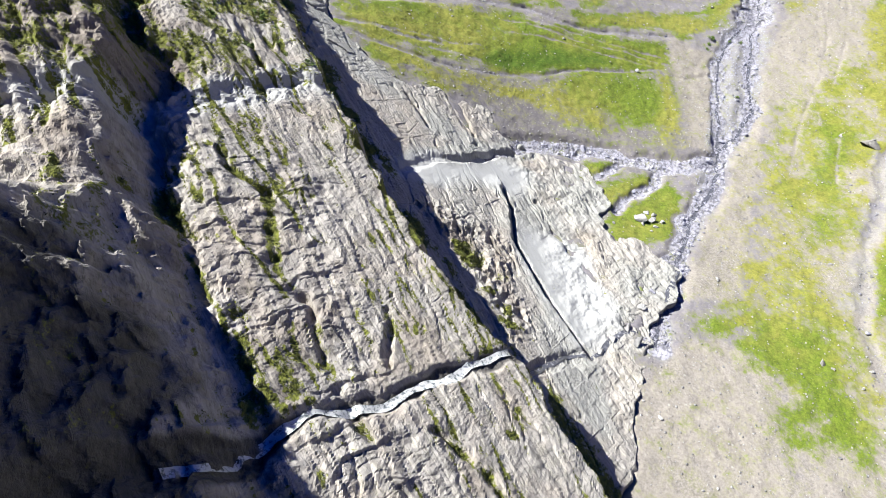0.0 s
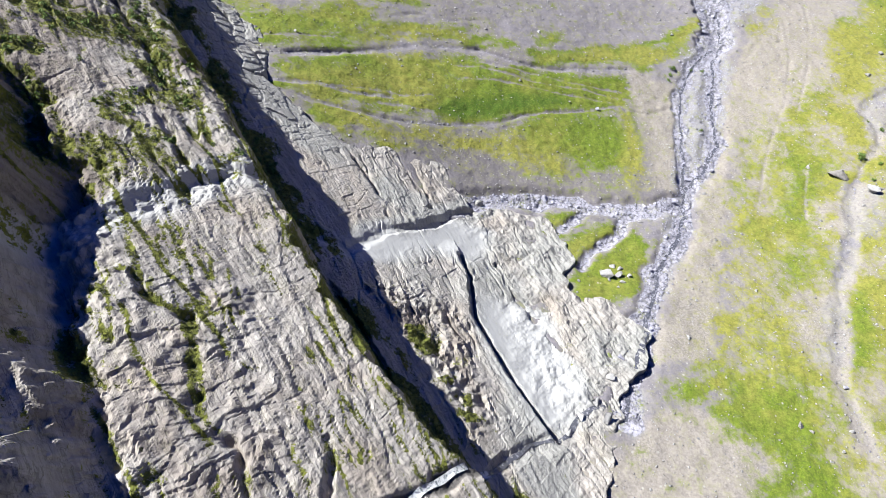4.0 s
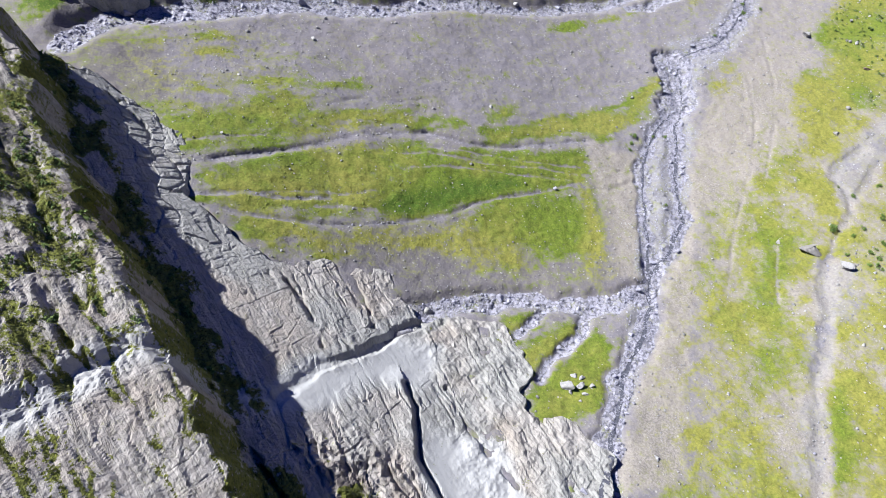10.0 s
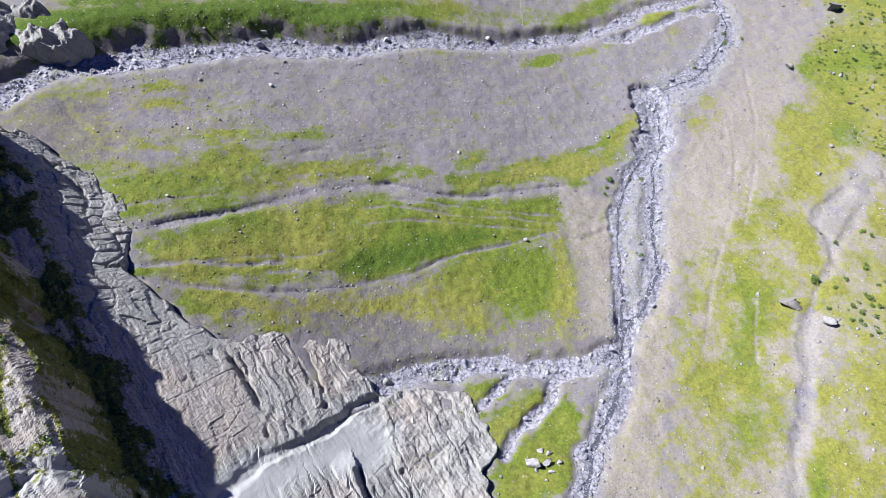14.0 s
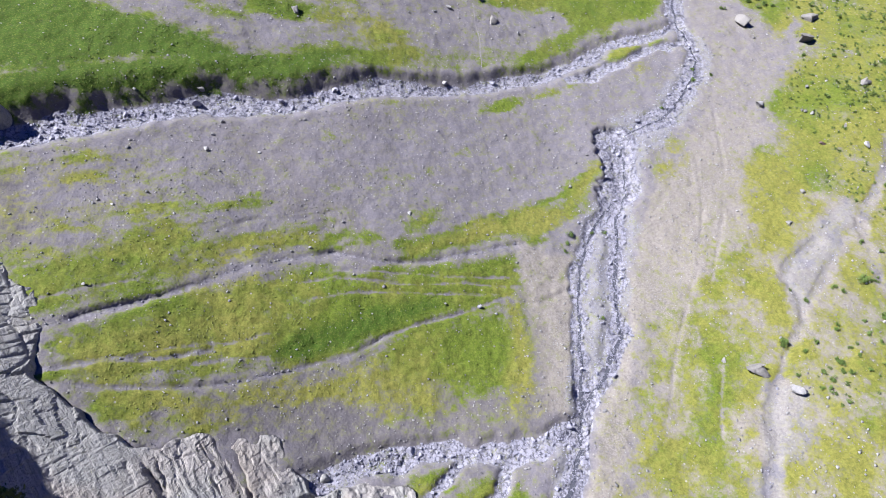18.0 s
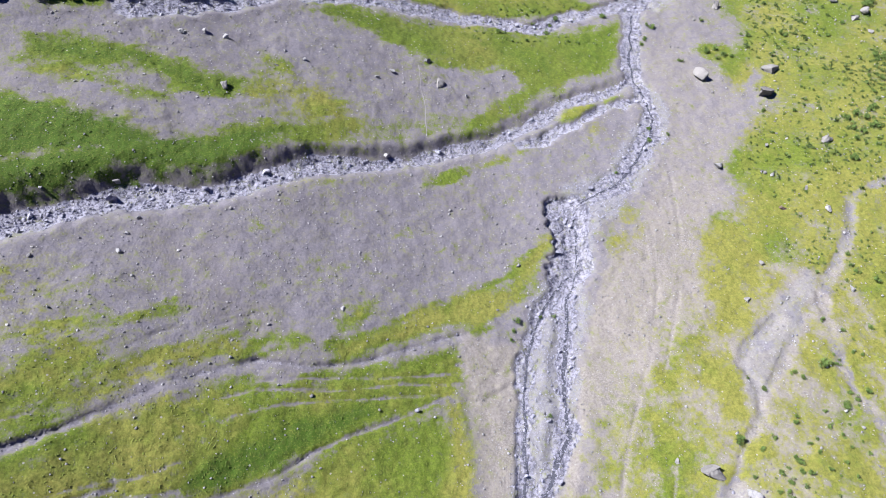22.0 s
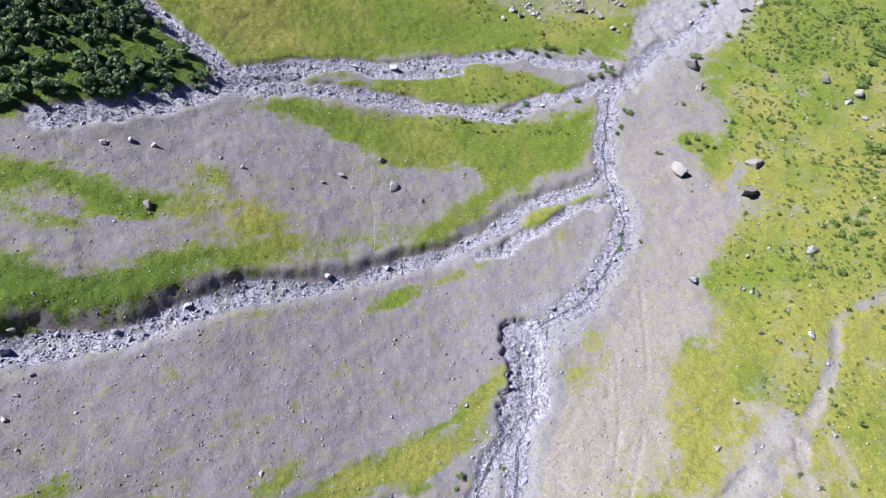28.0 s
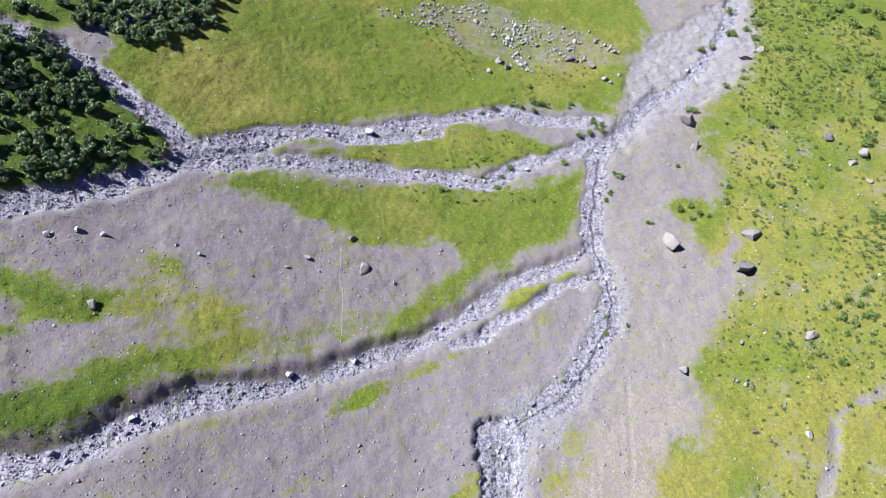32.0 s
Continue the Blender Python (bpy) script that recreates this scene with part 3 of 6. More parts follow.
# areas of turf: outline, density, yellowness, lushness, softness of the edge
TURF = [
    ("66,-60 78,20 92,60 120,100 160,140 205,190 250,250 300,320 420,320 420,-60", 0.62, 0.65, 0.1, 9),
    ("-9,226 5.5,225 12,218 23,206.5 21,200.5 13.5,195.5 -5,187 -60,180 -60,300 40,320 26,250 10,232", 1.0, 0.2, 0.8, 3),
    ("73.9,114.8 68.6,102.1 62.2,85.7 55.0,69.4 47.2,52.9 41.3,42.5 41.2,37.0 46.7,33.6 43.3,22.9 71.6,22.3 131.3,125.8", 0.46, 0.7, 0, 9),
    ("72.1,104.5 67.4,96.0 63.4,85.5 58.3,73.6 53.3,63.1 48.8,54.0 45.4,46.0 87.1,42.4 132.1,110.0 98.1,120.5", 0.46, 0.7, 0, 9),
    ("69.1,95.8 75.2,104.4 84.5,114.9 98.5,123.3 109.3,133.4 120.5,155.5 134.3,170.1 180.8,169.7 110.5,64.7 58.3,71.8 63.9,85.8", 0.5, 0.7, 0, 9),
    ("149.6,231.4 142.5,217.6 144.4,200.4 140.5,191.3 139.0,182.7 133.9,172.1 126.3,165.8 121.2,155.5 117.0,146.1 110.2,139.9 103.9,133.1 100.4,126.2 164.6,118.0 281.1,281.4 217.1,253.2 181.3,242.8 159.8,232.5", 0.78, 0.55, 0.2, 6),
    ("-11.7,86.2 -2.0,87.8 10.0,91.2 22.7,93.4 27.4,89.7 38.5,86.7 44.8,83.9 42.2,82.1 26.9,84.8 12.8,86.2 1.3,84.3 -7.6,84.0", 0.72, 0.7, 0.1, 7),
    ("-17.4,94.4 -9.2,100.1 4.1,107.1 10.3,109.2 20.4,109.2 35.5,111.6 49.5,114.5 49.7,111.5 46.6,105.2 34.3,102.5 23.0,97.6 10.0,92.9 -2.2,90.7 -13.1,88.1 -14.5,89.8 -17.8,90.2", 0.95, 0.45, 0.15, 4),
    ("22.7,93.4 28.4,99.5 38.1,102.2 45.2,103.0 45.6,97.6 43.6,89.7 36.8,87.8 29.2,90.0", 1.0, 0.38, 0.15, 5),
    ("45.8,106.3 49.0,101.8 48.3,91.3 46.8,82.8 42.2,82.3 42.7,89.8", 0.85, 0.9, 0, 5),
    ("9.3,96.8 16.5,99.8 23.4,102.8 31.9,105.8 35.5,104.0 28.6,101.1 23.1,98.5 20.4,96.2 14.6,94.2 10.0,93.2 7.1,94.0", 1.0, 0, 0.9, 5),
    ("-32.9,121.5 -20.6,131.0 -4.6,129.2 6.7,121.7 -4.2,113.7 -18.4,109.8 -26.5,109.7", 0.24, 0.4, 0.2, 9),
    ("-8.1,116.3 3.9,116.6 17.4,118.0 22.6,115.1 17.1,113.1 6.4,110.7 -1.0,107.1 -4.8,111.6", 0.5, 0.65, 0, 8),
    ("-22.8,108.1 -16.8,109.5 -8.1,116.3 -5.5,115.5 -1.3,112.9 -3.3,109.0 4.0,110.5 -1.0,106.6 -9.4,101.8 -16.4,99.3 -20.8,97.5 -23.9,96.3 -26.0,106.2", 0.72, 0.5, 0.05, 5),
    ("19.5,116.5 22.8,117.6 25.0,116.6 23.0,114.7 19.9,114.9", 0.95, 0.35, 0.1, 2),
    ("29.6,119.1 33.0,123.7 37.4,125.5 35.8,121.6 32.0,118.8", 0.75, 0.5, 0, 4),
    ("28.9,112.6 40.0,115.0 46.8,117.9 54.8,118.8 62.2,123.5 66.8,129.3 74.1,138.0 75.1,141.5 70.2,138.5 64.8,132.5 61.5,128.0 52.8,125.6 44.4,122.4 36.4,118.3 29.1,115.1", 0.9, 0.75, 0.1, 3),
    ("12.9,171.7 21.5,174.6 31.8,173.7 35.6,165.8 27.3,162.6 19.5,163.5 13.9,165.3", 0.6, 0.6, 0, 8),
    ("-19.4,169.5 -14.9,169.7 -8.5,168.1 1.5,165.3 5.9,164.1 -2.7,165.9 -10.0,167.0 -19.1,166.7", 0.7, 0.4, 0.1, 3),
    ("-20.0,176.3 -15.5,177.2 -9.1,177.4 1.0,176.5 10.1,172.5 16.2,172.3 13.4,167.6 4.0,167.6 -3.0,171.9 -10.2,170.2 -15.0,171.4 -19.4,170.0", 1.0, 0.25, 0.65, 4),
    ("-38.7,167.3 -32.2,164.5 -23.9,162.1 -10.9,159.3 -2.7,157.5 3.0,154.1 -2.4,150.7 -14.3,148.6 -21.6,143.0 -28.6,140.3 -34.0,138.7", 1.05, 0.1, 0.85, 4),
    ("-18.1,159.4 -13.7,158.9 -3.6,157.3 0.7,154.7 10.6,156.3 13.7,153.3 10.9,148.6 2.8,147.9 -5.1,149.9 -12.6,150.9 -16.6,149.6", 1.05, 0.05, 0.95, 3),
    ("10.6,155.8 14.0,159.6 19.5,162.9 24.3,162.6 33.8,161.5 29.1,159.0 19.5,158.1 13.3,154.5", 0.95, 0.4, 0.25, 3),
    ("19.6,180.6 23.7,179.5 25.8,176.0 22.8,176.8", 0.8, 0.5, 0, 3),
    ("21.5,173.2 28.6,173.4 27.0,169.7 22.5,169.9", 0.8, 0.5, 0, 3),
    ("28.4,197.3 42.7,202.6 55.3,201.0 69.1,202.9 83.2,201.5 109.2,207.4 105.7,196.1 100.5,188.2 83.2,181.8 74.8,174.0 66.0,168.2 56.6,162.9 55.4,164.3 62.8,171.9 68.9,177.4 76.3,181.6 73.5,188.5 61.3,187.3 53.8,188.7 46.8,193.2 37.5,196.7", 1.0, 0.35, 0.5, 4),
    ("81.7,172.1 86.3,177.5 99.9,181.1 102.3,178.8 91.3,175.3 84.8,171.2", 0.9, 0.4, 0.2, 2),
    ("49.5,152.0 56.9,156.5 69.7,161.4 73.9,162.3 61.6,156.6 54.0,152.2", 0.75, 0.4, 0.1, 3),
    ("86.6,165.0 89.8,169.8 93.5,170.8 89.8,164.8", 0.6, 0.6, 0, 3),
    ("23.8,202.7 29.7,205.4 42.5,209.0 44.8,208.0 32.8,203.3 24.8,201.6", 0.95, 0.35, 0.3, 2),
    ("46.5,207.9 53.0,210.1 56.8,212.0 72.8,217.5 85.9,221.5 93.1,221.1 106.6,215.9 102.5,211.3 90.8,209.6 76.8,207.4 63.8,206.6 54.0,206.5", 1.0, 0.3, 0.35, 2.5),
    ("69.4,217.4 79.0,222.8 87.7,223.8 78.6,219.7", 0.9, 0.3, 0.3, 2),
    ("24.7,207.7 31.8,208.1 42.7,213.9 65.2,220.5 84.0,227.5 95.2,232.1 110.6,231.5 123.1,230.3 129.4,234.8 137.1,253.2 145.6,267.7 152.8,295.8 107.6,294.1 21.2,251.3 13.1,228.6 11.2,220.6 19.7,211.8", 1.05, 0.4, 0.3, 5),
    ("13.5,221.7 22.1,230.3 36.3,238.6 48.4,239.6 45.6,229.3 32.8,220.9 21.5,216.7", 1.0, 0.65, 0.2, 10),
    ("148.3,224.2 168.7,241.6 180.2,262.1 197.4,303.7 278.3,291.2 223.8,210.7 169.1,217.2", 0.9, 0.4, 0.45, 5),
    ("19.6,148.2 23.2,150.2 28.9,151.7 30.8,150.9 25.1,148.3", 0.6, 0.6, 0.0, 2),
    ("83.8,133.4 89.8,143.7 95.3,145.9 92.8,136.6 85.4,129.0", 0.55, 0.95, 0.0, 3),
    ("82.3,118.2 86.6,123.4 89.1,121.9 85.8,114.3 82.5,113.7", 0.45, 0.95, 0.0, 3),
    ("130.8,186.1 140.3,187.4 133.9,176.8 127.0,174.2", 0.8, 0.8, 0, 4),
    ("126.8,196.2 134.0,198.3 140.5,191.3 135.4,185.6 126.8,188.2", 0.75, 0.35, 0.2, 5),
    ("107.0,137.0 117.5,136.7 110.8,119.0 100.9,110.0 96.6,114.7 100.1,124.6", 0.9, 1.0, 0, 7),
    ("105.9,136.5 114.3,136.2 116.8,124.4 104.0,111.8 96.8,110.0 99.8,124.1", 0.95, 1.0, 0, 7),
    ("71.2,78.1 75.6,83.8 79.9,86.2 77.7,78.1 72.4,73.4", 0.95, 0.35, 0.1, 4),
    ("74.6,84.6 79.5,86.0 80.8,81.3 74.6,71.8 71.3,74.4", 0.95, 0.35, 0.1, 4),
    ("74.9,58.9 80.2,60.9 71.3,43.8 67.6,44.1", 1.0, 0.3, 0.2, 3),
    ("48.2,44.5 59.2,53.1 63.0,48.8 60.1,37.0 54.7,24.1 43.8,24.2 46.7,33.6 42.4,37.9", 0.9, 0.35, 0.1, 9),
    ("71.3,76.7 80.2,85.4 76.3,70.9 67.3,58.0 59.2,53.1 63.0,64.3", 0.7, 0.5, 0, 7),
    ("130.0,127.9 150.7,136.2 138.6,109.5 125.3,94.4 127.8,110.9", 0.95, 0.4, 0.1, 7),
    ("21.1,70.1 26.1,75.9 30.8,76.0 32.3,73.9 27.9,70.2", 0.6, 0.5, 0.1, 2),
    ("27.0,68.2 32.9,72.3 37.2,74.4 39.9,73.8 36.2,70.1 30.5,65.2 28.5,64.2", 0.85, 0.5, 0.1, 2),
    ("27.5,57.0 27.8,60.5 31.2,64.2 36.8,69.1 41.1,72.7 42.0,68.9 40.7,62.8 37.9,59.2 32.2,57.2", 1.05, 0.35, 0.25, 2),
]
TURF = [(points(a), *rest) for a, *rest in TURF]
# bare, sandy soil
BARE = [points(a) for a in (
    "116.1,204.5 132.1,208.7 126.6,194.7 132.9,187.6 133.7,175.3 129.9,166.5 121.3,159.1 114.6,142.7 105.9,136.5 98.3,121.8 90.7,114.7 84.6,106.1 80.6,98.8 68.3,100.6 75.9,118.0 87.0,133.4 98.1,149.2 106.4,166.2 107.4,182.2",
    "101.2,150.7 111.3,150.2 102.2,129.7 87.6,126.7 73.1,107.4 66.8,96.1 60.0,78.3 54.0,65.1 48.4,54.0 44.6,46.0 36.7,46.7 46.4,63.5 54.6,76.1 67.8,98.8 79.9,127.2",
    "22,30 31,34 40,38 46,30 43.5,21 44.5,5 18,5", "50,117 60,113 57,96 52,84 48,84 50,95 50,106")]
# grey, gravelly wash along the springs
SPRING_WASH = [points(a) for a in (
    "95.8,97.4 102.4,109.8 110.8,115.4 123.7,125.1 125.2,122.1 114.4,110.4 105.3,103.1 100.2,97.4", "79.0,70.7 86.8,84.5 94.5,84.1 92.3,76.0 86.1,69.6",
    "95.5,96.1 100.5,108.7 108.1,114.9 123.7,125.6 125.0,122.1 111.2,110.3 101.3,101.5 99.6,95.9", "63.0,45.9 76.1,67.7 86.7,83.2 88.5,80.4 81.1,66.1 71.8,54.0 67.2,45.6")]
DEBRIS = points("121.2,221.8 127.8,229.9 135.0,247.7 145.9,263.2 157.2,269.0 173.0,279.9 187.7,286.3 176.1,255.6 162.9,239.8 147.6,230.4 135.8,225.0 123.0,215.2")
SCREE = points("70,260 78,253 91,247 104,243 128,249 137,256 128,264 112,270 97,274 80,270")
FLOOD = points("79.7,151.9 76.7,143.6 72.1,131.8 63.1,119.7 57,104.1 54,90.3 50.4,80.3 48,74 40,60 42,58 51.2,72.4 56.8,82.8 69.1,103.2 78.6,129.1 84,139 92,148 103,158 112,172 110,180 102,168 90,156")
SLOT_LOW = points("-25,-14 -23,0 -19,8.5 -15.5,10.5 -13.5,13.5 -10.5,16 -5,18 -1.5,21.5 4,25 8.5,27 16,32 19.5,33 26,38 30,40")
SLOT_UP = points("-34,40 -27,46 -23.5,50.5 -19.5,55.5 -16.5,59 -13.5,59 -6,57.5 -1,63 3.5,66 10.5,72 14,74.5")
# the gorge walls, whose deep shade is put into the rock's colour
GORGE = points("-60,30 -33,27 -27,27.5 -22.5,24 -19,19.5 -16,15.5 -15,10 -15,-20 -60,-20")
CLEFTS = [points(a) for a in (
    "-17.7,40.1 -16.1,32.4 -15.2,29.4 -12,26.5 -11.2,23.2 -8.7,18.2", "-8.5,17.4 -6.3,15 -3.9,11.3 -1.8,9.2",
    "-5.3,28.4 -5.3,24.8 -4.9,21.8", "-23.5,46.6 -22.2,43.5 -21.2,40.6 -17.2,38.5 -15.8,33 -15.4,30.8",
    "-10.5,53.9 -7.1,50.1 -2.9,43.1 -0.3,37.4", "-0.7,16.5 3.4,13.4 5.8,10.6", "-5.7,76.9 -2.8,71.9 -1.1,66.2", "2.5,79.3 4.7,74.8 5.5,71",
    "-30.4,106.1 -24.2,100.1 -18.8,90.5", "15,62 17,57 19.5,52 23,47", "-28,70 -24,64 -21,58", "-33,84 -28,76 -25,70")]
OUTCROP = points("-60,114 -39,114.5 -28,109 -25,105 -21,100.5 -18.5,95.5 -17,88.5 -9,82.5 0,82.5 9.5,80 12.5,76.5 18.5,76 24,74.5 27,70.5 28,63 27.5,58 34,57 37,53 35.5,47 31,40 28,34 24,27 22,15 22,-30 -200,-30 -200,114")
CRACK = points("9.5,62 10.5,58.5 10.5,51 14.5,42 18.5,35 20,33")


def land(x, y):
    """Heights and ground layers at the places x, y."""
    z = hillside(x, y)
    z = z + 0.4 * fbm(x / 17, y / 17, 3, 40) + 0.13 * fbm(x / 2.7, y / 2.7, 3, 50) + 0.05 * fbm(x / 1.0, y / 1.0, 2, 52)
    turf, yellow, lush = (np.zeros(x.shape, np.float32) for _ in range(3))
    for poly, density, dry, fresh, soft in TURF:
        m = inside(x, y, poly, 1.7 * soft, 0.3 * soft, int(abs(poly[0, 0]) * 7) + 3)
        turf = np.maximum(turf, m * density)
        yellow = yellow * (1 - m) + dry * m
        lush = lush * (1 - m) + fresh * m
    down, across = 0.94 * x + 0.34 * y, 0.94 * y - 0.34 * x          # runnels comb the fans downhill
    east = smooth(45, 70, x - 0.3 * (y - 50))
    patch = fbm(x / 5, y / 5, 5, 61, 0.6) * (0.45 + 0.55 * east) + (1 - east) * 0.8 * fbm(down / 11, across / 2.2, 4, 63, 0.6)
    turf = np.clip(turf + 0.34 * patch * smooth(0, 0.3, turf) * (1.25 - 0.7 * turf) + 0.22 * smooth(0.2, 1.0, patch), 0, 1)
    yellow = np.clip(yellow + 0.3 * fbm(x / 13, y / 13, 3, 71), 0, 1)
    tan = np.zeros(x.shape, np.float32)
    for poly in BARE:
        m = inside(x, y, poly, 7.0, 1.5, 9)
        tan = np.maximum(tan, m)
    turf = turf * (1 - 0.8 * tan)
    scree = inside(x, y, SCREE, 8, 4, 13)
    turf = turf * (1 - 0.55 * scree)
    tan = np.maximum(tan, 0.8 * scree)
    tan = np.maximum(tan, 0.75 * smooth(40, 75, x - 0.35 * (y - 60)) * (1 - smooth(0.5, 0.8, turf)))
    tan = tan * (1 - 0.68 * smooth(95, 165, y))
    bed = np.zeros(x.shape, np.float32)
    wander = 0.7 * fbm(x / 3.5, y / 3.5, 3, 81)
    dark, wash = np.zeros(x.shape, np.float32), inside(x, y, FLOOD, 3, 1.5, 11)
    for name, (line, half, depth, left, right) in COURSES.items():
        d, side, w = along(x, y, line, 14)
        swell = half * (1 + 0.35 * value_noise(w * 14 + half, w * 0 + 3.1, 90))
        if name == "torrent":
            swell = swell * (1.15 - 0.6 * w) * (0.55 + 0.45 * smooth(0.02, 0.12, w))
        d = d + wander * (min(1.0, half) if name[:6] != "spring" else 1.0)
        bank = np.where(side > 0, left, right)
        cut = (1 - smooth(0, 1, (d - swell) / bank)) * (1.0 if half > 0.45 else 0.25 + 0.75 * smooth(-0.5, 0.6, value_noise(w * 11 + 7 * half, w * 0 + 1.7, 92)))
        z = z - depth * cut * np.minimum(1, smooth(0, 0.06, w) + 0.4) - 0.25 * depth * (1 - smooth(0, swell, d))
        m = (1 - smooth(swell - 0.1, swell + 0.5, d)) * (0.0 if name[:4] in ("scar", "runn") else 0.3 if name[:6] == "spring" else 0.4 if half < 0.45 else 1.0)
        bed = np.maximum(bed, m)
        turf = turf * (1 - m) * (1 - 0.6 * cut)
        spread = 1.3 * (1 + 1.2 * fbm(x / 7, y / 7, 3, 83)) if name[:6] == "spring" else 0.25 if half < 0.45 else 0.7 * half + 0.5
        wash = np.maximum(wash, (0.05 if half < 0.1 else 0.25 if half < 0.45 else 0.45 if name[:6] == "spring" else 0.75) * (1 - smooth(swell, swell + np.maximum(spread, 0.3), d)) * ((side < 0) | (half < 1.1)))
        turf = turf * (1 - 0.55 * (1 - smooth(swell, swell + np.maximum(spread, 0.3), d)))
        # left banks turn from the sun: their shade is added as darker colour
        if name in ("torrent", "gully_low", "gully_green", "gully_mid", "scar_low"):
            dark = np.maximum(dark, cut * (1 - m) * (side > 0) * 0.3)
    for poly in SPRING_WASH:
        m = inside(x, y, poly, 2.5, 1.5, 16)
        wash, turf = np.maximum(wash, 0.6 * m), turf * (1 - 0.7 * m)
    # the high bank over the torrent
    d, side, w = along(x, y, COURSES["torrent"][0], 40)
    d = d + 0.45 * fbm(x / 5, y / 5, 3, 85)
    high = (side > 0) * np.interp(w, [0, 0.04, 0.14, 0.3, 0.36, 0.42, 0.5, 0.72, 0.8], [0, 1.8, 2.8, 2.8, 1.8, 1.8, 0.8, 0.6, 0])
    z = z + high * smooth(1.3, 3.0 + 1.7 * high, d) * (1 - smooth(12, 40, d)) * (side > 0)
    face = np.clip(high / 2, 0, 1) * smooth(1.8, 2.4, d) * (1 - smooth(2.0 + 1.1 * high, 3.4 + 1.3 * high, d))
    z = z + 0.16 * face * fbm(x / 1.1, y / 1.1, 3, 86)
    sward = np.clip(high / 2, 0, 1) * smooth(3.5, 5.5, d) * (1 - smooth(8, 12, d))
    turf, lush = np.maximum(turf, 0.95 * sward), np.maximum(lush, 0.85 * sward)
    # dark brown-green bank face, with its shade also put into the colour
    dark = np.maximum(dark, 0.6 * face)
    turf = turf * (1 - 0.5 * face) + 0.5 * face * smooth(-0.3, 0.4, fbm(x / 2, y / 2, 3, 87))
    lush = np.maximum(lush, 0.8 * face)
    m = inside(x, y, DEBRIS, 3.0, 1.5, 12)
    bed, wash, turf, z = np.maximum(bed, 0.25 * m), np.maximum(wash, m), turf * (1 - m), z - 0.5 * m + 0.4 * m * fbm(x / 3.2, y / 3.2, 4, 91, 0.6)
    # dark grey-brown gravel over the low gully, its shadowed bank painted in
    dark_band = inside(x, y, points("12,76 30,80 48,82 50,88 40,88 24,87 8,84"), 5, 1.5, 14)
    dark = np.maximum(np.maximum(dark, 0.6 * dark_band), 0.7 * inside(x, y, points("-12,86 10,91 23,93 38,87 44,100 48,106 50,100 48,84 24,82 0,83"), 6, 1.5, 24))
    turf = turf * (1 - 0.5 * dark_band) * (1 - 0.6 * inside(x, y, FLOOD, 3, 1.5, 11))
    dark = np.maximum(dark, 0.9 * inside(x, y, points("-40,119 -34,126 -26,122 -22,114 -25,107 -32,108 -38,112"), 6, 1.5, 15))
    z = z + 0.10 * turf * fbm(x / 0.9, y / 0.9, 2, 55)
    z = z + bed * 0.22 * fbm(x / 0.8, y / 0.8, 2, 57)
    return z, turf, yellow, lush, tan, bed, dark, wash


